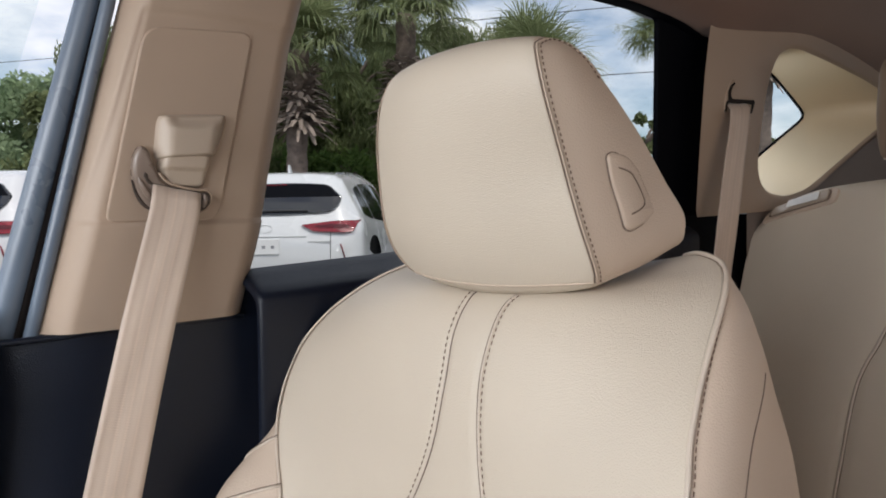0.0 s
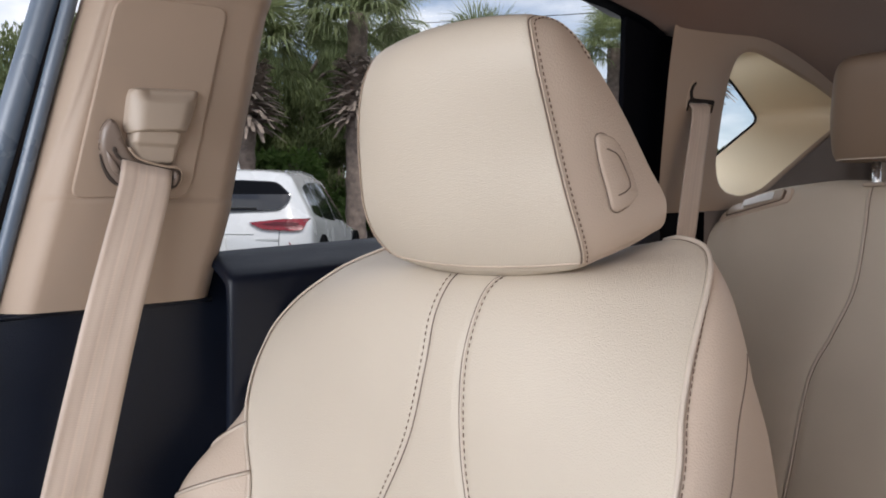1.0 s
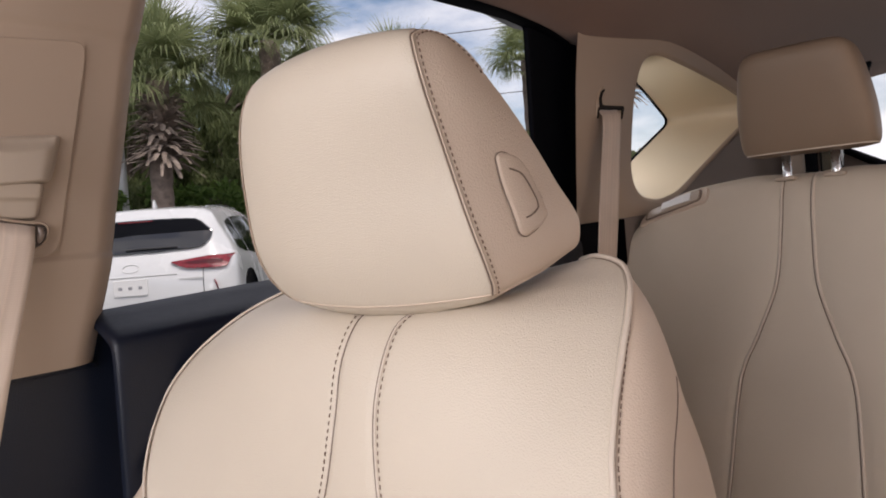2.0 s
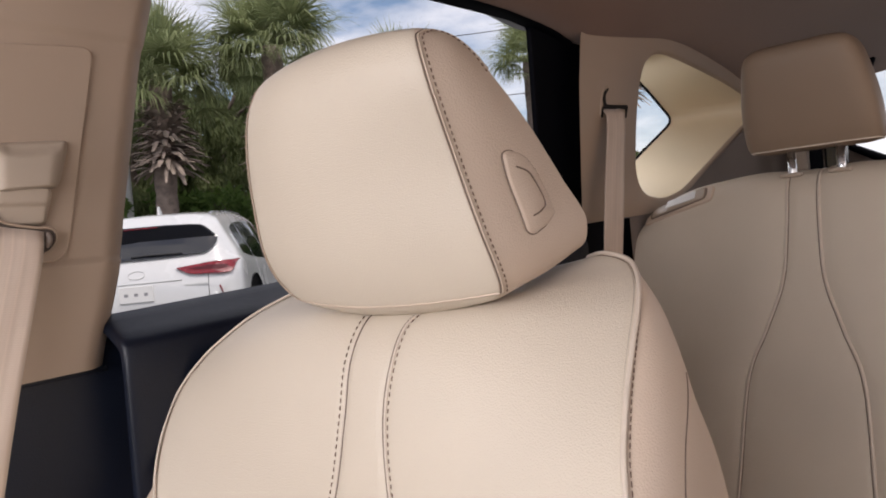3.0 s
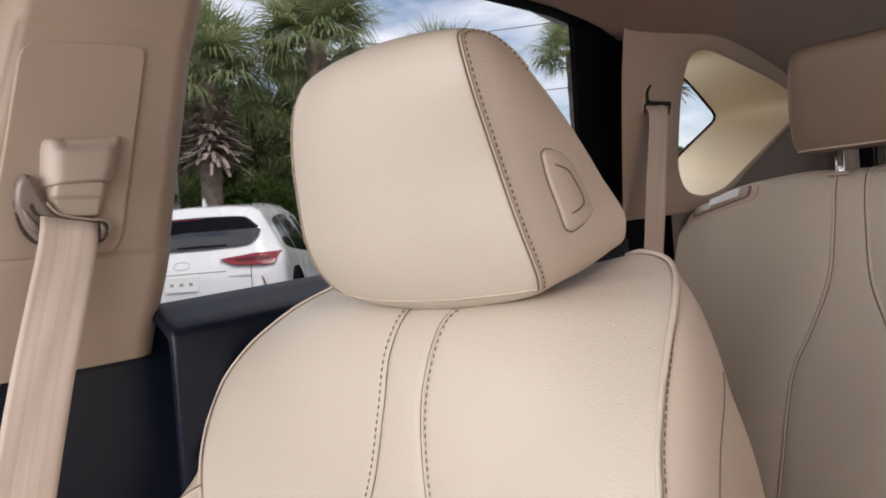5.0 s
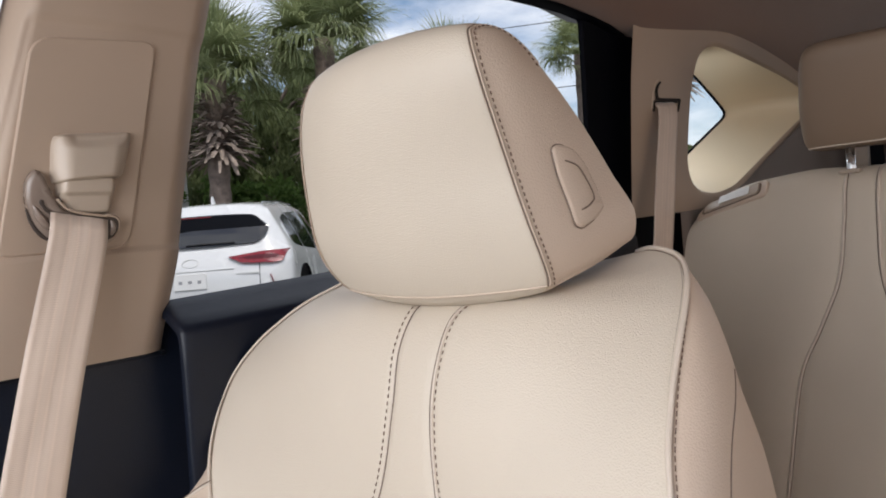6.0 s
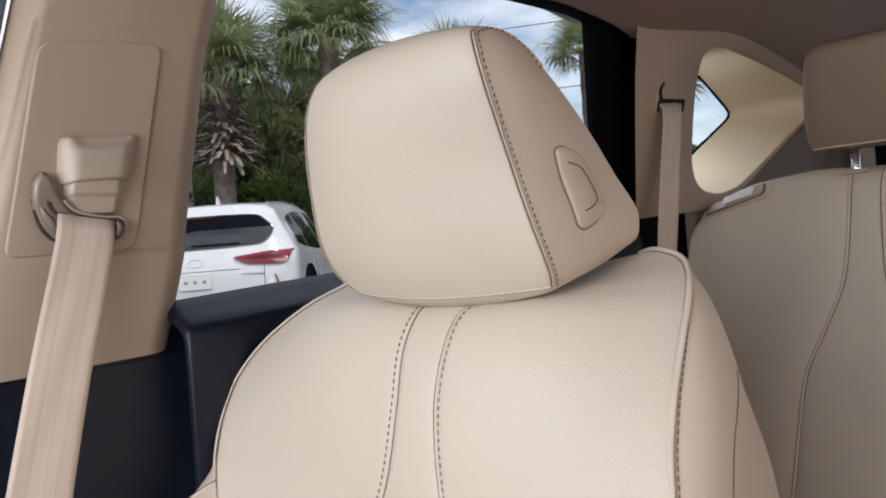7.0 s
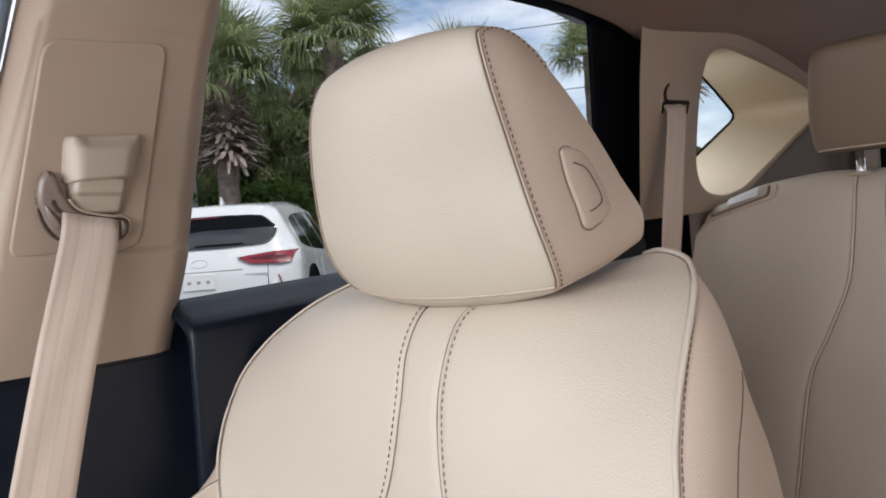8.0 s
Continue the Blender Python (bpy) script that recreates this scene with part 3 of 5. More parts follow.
ribbon("webbing", [pillar_yz(0.1836, 1.2515, 0.0150), pillar_yz(0.1828, 1.2475, 0.0168), (-0.645, 0.178, 1.225), (-0.634, 0.140, 1.10), (-0.622, 0.096, 0.94), (-0.612, 0.045, 0.72), (-0.612, 0.02, 0.50)],
       [pillar_yz(0.2368, 1.2420, 0.0150), pillar_yz(0.2362, 1.2385, 0.0168), (-0.645, 0.2325, 1.218), (-0.634, 0.197, 1.10), (-0.622, 0.152, 0.927), (-0.612, 0.095, 0.71), (-0.612, 0.068, 0.50)],
       belt, "beige woven belt webbing")

# ---- front door's frame, seen past the pillar ----
front_door = thing("front_door_frame", "dark grey door frame and seal beside the front side window", "door frame", kind="structure")


def slanted(y0, y1, dx, z0=0.95, z1=1.66):
    """A line that follows the pillar's front edge, y0 at the belt line and y1 further up."""
    return [Vector((wall_x(z) + dx, y0 + (y1 - y0) * (z - 1.1) / 0.35, z)) for z in [z0 + (z1 - z0) * k / 16 for k in range(17)]]


tube("door_seal", slanted(0.076, 0.151, -0.030), 0.0075, RUBBER, front_door, "soft grey rubber door seal", n=12, up=Vector((0, 1, 0)))
tube("frame_gap", slanted(0.064, 0.1445, -0.047), [0.012 - 0.004 * k / 16 for k in range(17)], SLOT, front_door, "dark tube for the shaded gap beside the seal", n=10)
v, f = tube_mesh(slanted(0.049, 0.1345, -0.046), [0.0165 - 0.006 * k / 16 for k in range(17)], 14)
mesh_part("window_frame", v, f, RUBBER, front_door, "blue-grey painted window frame")
v, f = sheet(lambda s, t: Vector((wall_x(0.37 + 0.75 * t) - 0.035 + 0.05 * math.sin(min(1, (1 - t) * 9) * math.pi / 2), -1.0 + 1.035 * s, 0.37 + 0.755 * t)), 20, 40)
mesh_part("door_panel", v, f, BLACK, front_door, "black vinyl front door panel")
v, f = tube_mesh([Vector((-0.70, -1.0 + 1.022 * k / 12, 1.118)) for k in range(13)], [0.022] * 11 + [0.018, 0.010], 10)
mesh_part("door_ledge", v, f, BLACK, front_door)
frames = [Vector((wall_x(1.13) - 0.05, -1.0, 1.13)), Vector((wall_x(1.13) - 0.05, 0.0, 1.13)), Vector((wall_x(1.62) - 0.05, 0.14, 1.62)), Vector((wall_x(1.62) - 0.05, -0.55, 1.62))]
pane = mesh_part("window_pane", frames, [(0, 1, 2, 3)], GLASS_CLEAR, front_door, "clear side window glass", smooth=False)
pane.visible_shadow = False

# ---- rear door ----
rear_door = thing("rear_door", "closed rear door with a black vinyl panel and a tinted window", "car door")


def door_section(y):
    """The ledge under the glass and the panel below it, from the glass down."""
    z = 1.147 + 0.052 * (y - 0.315)
    return [(-0.712, z + 0.002), (-0.704, z + 0.004), (-0.690, z - 0.004), (-0.668, z - 0.014), (-0.655, z - 0.0215), (-0.6500, z - 0.026), (-0.6478, z - 0.033), (-0.6475, z - 0.065),
            (-0.650, z - 0.16), (-0.655, z - 0.30), (-0.648, z - 0.42), (-0.65, 0.40)]


ys = [0.302, 0.3028, 0.3045, 0.308, 0.315] + [0.36 + 0.86 * k / 20 for k in range(21)]
v, f = [], []
for i, y in enumerate(ys):
    inset = (0.008, 0.004, 0.0015, 0.0004, 0.0)[i] if i < 5 else 0.0
    sec = door_section(y)
    for k, (x, z) in enumerate(sec):
        v.append((x - inset, y, z - inset * (0.8 if k < 7 else 0.0)))
m = len(sec)
for i in range(len(ys) - 1):
    for k in range(m - 1):
        f.append((i * m + k, i * m + k + 1, (i + 1) * m + k + 1, (i + 1) * m + k))
mesh_part("door_panel", v, f, BLACK, rear_door, "black grained vinyl door panel")
# added filler: stops daylight showing between the pillar and the door
box("gap_filler", (-0.79, 0.25, 0.45), (-0.712, 0.345, 1.147), BLACK, rear_door, "black filler block behind the door's front edge")

GX = -0.035


def glass_point(y, z):
    return Vector((wall_x(z) + GX, y, z))


# window frame: glass runs from the centre pillar to the upright bar at the door's rear edge
pane = mesh_part("window_pane", [glass_point(0.26, 1.13), glass_point(1.12, 1.17), glass_point(1.12, 1.60), glass_point(0.30, 1.64)], [(0, 1, 2, 3)], GLASS_TINT, rear_door, "tinted rear side window glass", smooth=False)
pane.visible_shadow = False
bar = rounded([(1.150, 1.10), (1.082, 1.46), (1.062, 1.556), (0.97, 1.5655), (0.30, 1.609), (0.30, 1.68), (1.34, 1.66), (1.34, 1.10)], [0.002, 0.05, 0.008, 0.05, 0.002, 0.002, 0.002, 0.002], 6)
plate("window_frame", bar, lambda y, z, h: Vector((wall_x(z) - 0.030 + h, y + 0.014, z)), 0.010, 0.004, BLACKGLOSS, rear_door, "black window frame")

# black rubber strip between the headliner's edge and the door frame
STRIP = ((0.30, 0.585), (0.96, 0.607), (1.056, 0.617), (1.147, 0.6206), (1.18, 0.624), (1.20, 0.630), (1.215, 0.645))


def strip_at(s, t):
    y = 0.30 + 0.915 * t
    x = interp(STRIP, y)[0] * (1 - s) + (ceiling_edge(y) + 0.037 + 0.04 * smooth_step(1.10, 1.20, y)) * s
    return Vector((-x, y, ceiling_z(x, y) - 0.005 + 0.003 * (1 - s) ** 6))


mesh_part("upper_seal", *sheet(strip_at, 8, 70), BLACKGLOSS, rear_door, "black rubber strip under the roof rail")

# ---- trim round the rear quarter window ----
quarter = thing("quarter_trim", "beige plastic trim with a deep recess round the small quarter window", "pillar trim", kind="structure")
HOLE = rounded([(1.418, 1.410), (1.424, 1.310), (1.447, 1.272), (1.491, 1.249), (1.570, 1.241), (1.667, 1.258), (1.790, 1.312), (1.955, 1.385), (2.10, 1.447), (2.17, 1.486), (2.00, 1.512), (1.894, 1.525), (1.677, 1.542), (1.530, 1.552), (1.478, 1.547), (1.440, 1.525), (1.420, 1.475)], 0.03, 3)
PANE = rounded([(1.39, 1.45), (1.39, 1.205), (1.50, 1.215), (1.737, 1.355), (1.935, 1.458), (1.742, 1.542), (1.55, 1.600), (1.39, 1.62)], [0.02, 0.01, 0.03, 0.05, 0.035, 0.06, 0.03, 0.01], 5)


def quarter_x(y, z):
    return wall_x(z) + 0.020 - 0.02 * smooth_step(1.5, 2.2, y)


def on_wall(p, lift=0.0):
    return Vector((quarter_x(p[0], p[1]) + lift, p[0], p[1]))


def ray_out(c, d, outline):
    """How far along d from c the outline lies."""
    best = 1e9
    for i in range(len(outline)):
        a, b = Vector(outline[i - 1]), Vector(outline[i])
        e = b - a
        den = d.x * e.y - d.y * e.x
        if abs(den) < 1e-12:
            continue
        w = a - c
        t, u = (w.x * e.y - w.y * e.x) / den, (w.x * d.y - w.y * d.x) / den
        if t > 0 and -1e-6 <= u <= 1 + 1e-6:
            best = min(best, t)
    return best


RIM = rounded([(1.217, 1.2005), (1.50, 1.210), (1.68, 1.244), (1.80, 1.299), (1.97, 1.374), (2.12, 1.440), (2.24, 1.492), (2.24, 1.562), (1.80, 1.590), (1.56, 1.602), (1.38, 1.585), (1.25, 1.576), (1.178, 1.551), (1.180, 1.51), (1.182, 1.46), (1.200, 1.32)], [0.002, 0.03, 0.03, 0.03, 0.03, 0.03, 0.02, 0.02, 0.05, 0.05, 0.03, 0.03, 0.005, 0.03, 0.03, 0.03], 4)
hub, hub_pane = Vector((1.58, 1.42)), Vector((1.62, 1.44))
N = 160
rings = []
for k in range(N):
    a = 2 * math.pi * k / N
    d = Vector((math.cos(a), math.sin(a)))
    h, r, g = hub + d * ray_out(hub, d, HOLE), hub + d * ray_out(hub, d, RIM), hub_pane + d * ray_out(hub_pane, d, PANE)
    edge = h + (h - hub).normalized() * 0.010
    row = [on_wall(r), on_wall(r.lerp(edge, 0.5)), on_wall(edge), on_wall(h.lerp(edge, 0.5), -0.002), on_wall(h, -0.007)]
    gp = Vector((wall_x(g.y) - 0.150, g.x, g.y))
    for s in (0.25, 0.5, 0.75, 0.95, 1.0):
        p = on_wall(h, -0.007).lerp(gp, s)
        row.append(p + Vector((-0.012 * math.sin(math.pi * s), 0, 0)))
    rings.append(row)
m = len(rings[0])
v = [p for row in rings for p in row]
outer = [tuple(((i % N) * m + k, ((i + 1) % N) * m + k, ((i + 1) % N) * m + k + 1, (i % N) * m + k + 1)) for i in range(N) for k in range(m - 1)]
CUT = 4
mesh_part("trim_panel", v, [q for i, q in enumerate(outer) if i % (m - 1) < CUT], TRIM, quarter)
mesh_part("window_recess", v, [q for i, q in enumerate(outer) if i % (m - 1) >= CUT], RECESS, quarter, "recess of the quarter window, window light put into its pale yellow-beige")
seal = [row[-1] for row in rings]
tube("glass_seal", seal, 0.0035, BLACKGLOSS, quarter, "black rubber glass seal", n=6, closed=True, up=Vector((1, 0, 0)))
pane = mesh_part("window_pane", [p + Vector((-0.004, 0, 0)) for p in seal], [tuple(range(N))], GLASS_CLEAR, quarter, "small quarter window glass", smooth=False)
pane.visible_shadow = False

# dark panel under that trim and the load bay's side
side_low = mesh_part("side_panel", *sheet(lambda s, t: Vector((wall_x(1.1) + 0.015 * t, 1.16 + 1.2 * s, 0.37 + 0.835 * t)), 6, 4), BLACKGLOSS)
tagged(side_low, "black vinyl lower side panel beside the rear seat", "side panel", kind="structure")
BAY_TOP = ((1.42, 1.22), (1.55, 1.232), (1.68, 1.254), (1.80, 1.309), (1.97, 1.384), (2.12, 1.450), (2.40, 1.575))
bay = mesh_part("load_bay_trim", *sheet(lambda s, t: Vector((wall_x(1.2) + 0.012 + 0.05 * s * t, 1.42 + 0.95 * s, 0.60 + (interp(BAY_TOP, 1.42 + 0.95 * s)[0] - 0.60) * t)), 30, 12), CARGO)
tagged(bay, "grey-brown carpeted side trim of the load bay", "load bay trim", kind="structure")

# ---- rear seat belt ----
rear_belt = thing("seat_belt", "beige woven rear seat belt leaving a slot in the pillar trim", "seat belt")
ribbon("webbing", [(-0.620, 1.268, 1.420), (-0.608, 1.264, 1.403), (-0.602, 1.232, 1.30), (-0.598, 1.195, 1.16), (-0.595, 1.145, 0.95), (-0.595, 1.095, 0.70)],
       [(-0.618, 1.338, 1.426), (-0.604, 1.330, 1.408), (-0.598, 1.296, 1.30), (-0.594, 1.256, 1.15), (-0.590, 1.200, 0.95), (-0.590, 1.145, 0.70)], rear_belt, "beige woven belt webbing", n=40)
bezel = rounded([(1.290, 1.418), (1.291, 1.452), (1.300, 1.470), (1.314, 1.478), (1.326, 1.470), (1.332, 1.452), (1.350, 1.446), (1.394, 1.448), (1.397, 1.424), (1.30, 1.412)], 0.006, 4)
plate("slot_bezel", bezel, lambda y, z, h: Vector((quarter_x(y - 0.030, z - 0.012) + h - 0.001, y - 0.030, z - 0.012)), 0.003, 0.0015, TRIM, rear_belt, "beige plastic belt slot surround")
hole = rounded([(1.2945, 1.4520), (1.300, 1.4640), (1.3120, 1.4715), (1.3150, 1.4690), (1.3070, 1.4610), (1.3045, 1.4520), (1.3080, 1.4420), (1.3150, 1.4400), (1.392, 1.4440), (1.396, 1.4400), (1.391, 1.4180), (1.387, 1.4180), (1.386, 1.4350), (1.30, 1.4310), (1.297, 1.4140), (1.292, 1.4140), (1.2935, 1.4330), (1.300, 1.4370), (1.2965, 1.4440)], 0.0015, 3)
plate("slot_hole", hole, lambda y, z, h: Vector((quarter_x(y - 0.030, z - 0.012) + h + 0.0015, y - 0.030, z - 0.012)), 0.002, 0.0006, SLOT, rear_belt, "dark plate for the shade in the hooked slot")

# ---- tailgate ----
tail = thing("tailgate", "closed tailgate with a wide rear window", "tailgate", kind="structure")


def gate(x, z):
    return Vector((x, 2.42 - 0.45 * (z - 1.2), z))


opening = [(-0.47, 1.36), (-0.36, 1.295), (0.50, 1.295), (0.36, 1.60), (-0.345, 1.60)]
v = [gate(-0.76, 0.3), gate(0.76, 0.3), gate(0.70, 1.70), gate(-0.70, 1.70)] + [gate(*p) for p in opening]
mesh_part("gate_trim", v, [(0, 1, 6, 5), (0, 5, 4), (1, 2, 7, 6), (2, 3, 8, 7), (3, 0, 4, 8)], CARGO, tail, "grey-brown tailgate trim", smooth=False)
pane = mesh_part("window_pane", [gate(*p) + Vector((0, 0.01, 0)) for p in opening], [(0, 1, 2, 3, 4)], GLASS_TINT, tail, "tinted rear window glass", smooth=False)
pane.visible_shadow = False
tube("glass_seal", [gate(*p) for p in opening], 0.016, BLACKGLOSS, tail, "black window surround", n=6, closed=True)
box("strap", (-0.520, 2.20, 1.20), (-0.488, 2.215, 1.38), BLACKGLOSS, tail, "black strap by the rear window", 0.004)
box("corner_panel", (-0.566, 2.22, 1.20), (-0.530, 2.24, 1.38), GUIDE, tail, "pale grey-beige corner panel", 0.004)
box("side_panel", (-0.488, 2.225, 1.20), (-0.430, 2.24, 1.36), CARGLASS, tail, "dark blue-grey panel beside the strap", 0.004)

# ---- what closes the car on the other side and in front ----
left = thing("wall_left", "plain far side of the car with the driver's window", "wall", kind="structure")
box("lower_side", (0.68, -1.0, 0.37), (0.74, 2.4, 1.13), BLACK, left)
box("centre_pillar", (0.62, 0.26, 1.13), (0.70, 0.44, 1.66), TRIM, left)
box("rear_pillar", (0.62, 1.10, 1.13), (0.70, 1.43, 1.66), TRIM, left)
box("rear_corner", (0.62, 1.89, 1.13), (0.70, 2.4, 1.66), TRIM, left)
box("quarter_sill", (0.62, 1.43, 1.13), (0.70, 1.89, 1.28), TRIM, left)
box("roof_rail", (0.62, 0.44, 1.54), (0.70, 1.10, 1.66), TRIM, left)
box("roof_rail", (0.62, 1.43, 1.54), (0.70, 1.89, 1.66), TRIM, left)
box("front_pillar", (0.62, -1.1, 1.13), (0.70, -0.70, 1.66), TRIM, left)
front = thing("wall_front", "plain dashboard wall under the windshield opening", "wall", kind="structure")
box("dash_wall", (-0.74, -1.06, 0.33), (0.74, -1.0, 1.08), BLACK, front)

# ---- front passenger seat ----
XC = -0.372
XH = -0.349
XS = 0.0125
seat = thing("front_seat", "beige leather front passenger seat with dark stitching", "car seat", at=(0, 0, 0))

# rows: station, centre line (y, z), seam at the edge of the front panel (half width, y, z), offset of the two inner seams
PANEL = (
    (0, 0.290, 0.620, 0.212, 0.235, 0.620, 0.125),
    (1, 0.320, 0.800, 0.218, 0.262, 0.800, 0.108),
    (2, 0.338, 0.900, 0.237, 0.296, 0.900, 0.070),
    (3, 0.352, 0.980, 0.262, 0.330, 0.985, 0.0375),
    (4, 0.363, 1.050, 0.264, 0.362, 1.050, 0.0258),
    (5, 0.377, 1.100, 0.252, 0.395, 1.095, 0.0266),
    (6, 0.400, 1.132, 0.231, 0.432, 1.130, 0.0275),
    (7, 0.432, 1.142, 0.207, 0.468, 1.152, 0.034),
    (8, 0.470, 1.144, 0.180, 0.500, 1.166, 0.040),
    (9, 0.510, 1.150, 0.148, 0.522, 1.172, 0.040),
    (10, 0.545, 1.153, 0.115, 0.546, 1.166, 0.040),
)
# rows: station, fullest line of the side (half width, y, z), rear edge of the side (half width, y, z)
SIDES = (
    (0, 0.291, 0.290, 0.620, 0.254, 0.500, 0.620),
    (1, 0.296, 0.258, 0.800, 0.254, 0.530, 0.800),
    (2, 0.293, 0.274, 0.900, 0.249, 0.550, 0.900),
    (3, 0.282, 0.395, 0.985, 0.234, 0.560, 0.985),
    (4, 0.269, 0.430, 1.050, 0.214, 0.565, 1.045),
    (5, 0.256, 0.452, 1.092, 0.199, 0.570, 1.085),
    (6, 0.237, 0.478, 1.124, 0.182, 0.575, 1.112),
    (7, 0.214, 0.500, 1.146, 0.169, 0.578, 1.132),
    (8, 0.187, 0.522, 1.160, 0.154, 0.575, 1.147),
    (9, 0.157, 0.541, 1.167, 0.136, 0.570, 1.157),
    (10, 0.126, 0.552, 1.164, 0.116, 0.562, 1.160),
)


# the outboard edge, fitted to its outline in the camera's view: how much wider than the inboard one, and how far ahead
# of it
OUTER = ((0, 0.86, 0.0), (1, 0.87, 0.0), (2, 0.915, -0.004), (2.5, 0.99, -0.008), (3, 1.03, -0.010), (4, 1.048, -0.011), (5, 1.032, -0.011), (5.5, 1.008, -0.011), (6, 0.988, -0.011), (7, 0.960, -0.009), (8, 0.955, -0.006), (10, 1.0, 0.0))


INNER = ((0, 0.0), (2.5, 0.003), (3, 0.004), (3.5, 0.0), (4, -0.0065), (4.5, -0.007), (5, -0.004), (5.5, 0.001), (6, 0.007), (7, 0.0155), (8, 0.019), (9, 0.015), (10, 0.01))


def seam_edge(sgn, k):
    """Half width, y and z of the seam at the edge of the front panel."""
    yc, zc, w, ys_, zs, ds = interp(PANEL, k)
    if sgn < 0:
        f, dy = interp(OUTER, k)
        return w * f, ys_ + dy, zs
    return w + interp(INNER, k)[0], ys_, zs


def shifted_along_view(p):
    """Shifts the inboard shoulder back along the camera's line of view, keeping its outline."""
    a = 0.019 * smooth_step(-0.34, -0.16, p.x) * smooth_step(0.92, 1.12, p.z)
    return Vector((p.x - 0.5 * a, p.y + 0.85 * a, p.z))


def panel_at(u, k):
    """The front panel: u from -1 to 1 across, k the station."""
    yc, zc, w0, ys_, zs, ds = interp(PANEL, k)
    w, ys_, zs = seam_edge(u, k)
    e = abs(u) ** 2.6
    x = u * (w0 + (w - w0) * abs(u))
    y = yc + (ys_ - yc) * e
    z = zc + (zs - zc) * e
    # padding swells between the seams and dips along them
    xi = abs(x - XS)
    c = min(1.0, xi / max(ds, 1e-4))
    out = 0.004 * math.sin(math.pi * min(1.0, max(0.0, (xi - ds) / (w - ds)))) if xi > ds else 0.0015 * (1 - c * c)
    out -= 0.0030 * math.exp(-((xi - ds) / 0.005) ** 2) + 0.0012 * math.exp(-((w - abs(x)) / 0.0045) ** 2)
    lean = interp(((0, 0.0), (5, 0.2), (7, 0.75), (9, 1.0), (10, 1.0)), k)[0]
    return shifted_along_view(Vector((XC + x, y - out * (1 - lean), z + out * lean)))


def panel_normal(u, k):
    a = panel_at(u + 0.01, k) - panel_at(u - 0.01, k)
    b = panel_at(u, k + 0.02) - panel_at(u, k - 0.02)
    return a.cross(b).normalized()


def side_at(sgn, s, k):
    """The side panel: s from the seam (0) to the rear edge (1)."""
    w, ys_, zs = seam_edge(sgn, k)
    wm, ym, zm, wb, yb, zb = interp(SIDES, k)
    a, b, c = Vector((w, ys_, zs)), Vector((wm, ym, zm)), Vector((wb, yb, zb))
    p = a * (1 - s) * (1 - 2 * s) + b * 4 * s * (1 - s) + c * s * (2 * s - 1)
    p.x -= 0.003 * math.exp(-(s / 0.04) ** 2)
    return shifted_along_view(Vector((XC + sgn * p.x, p.y, p.z)))


back_cover = mesh_part("backrest", *sheet(lambda i, j: panel_at(2 * i - 1, 10 * j), 150, 130), LEATHER, seat, "beige leather backrest")
for sgn in (-1, 1):
    mesh_part("side_bolster", *sheet(lambda i, j: side_at(sgn, i, 10 * j), 30, 90, flip=sgn < 0), LEATHER_SIDE, back_cover, "beige vinyl side bolster")


def rear_at(i, j):
    wb, yb, zb = interp(SIDES, 10 * j)[3:]
    return shifted_along_view(Vector((XC + (1 - 2 * i) * wb, yb + 0.02 * (1 - (2 * i - 1) ** 2), zb)))


mesh_part("rear_shell", *sheet(rear_at, 20, 40), LEATHER_SIDE, back_cover)

ks = [0.4 + 9.3 * k / 160 for k in range(161)]
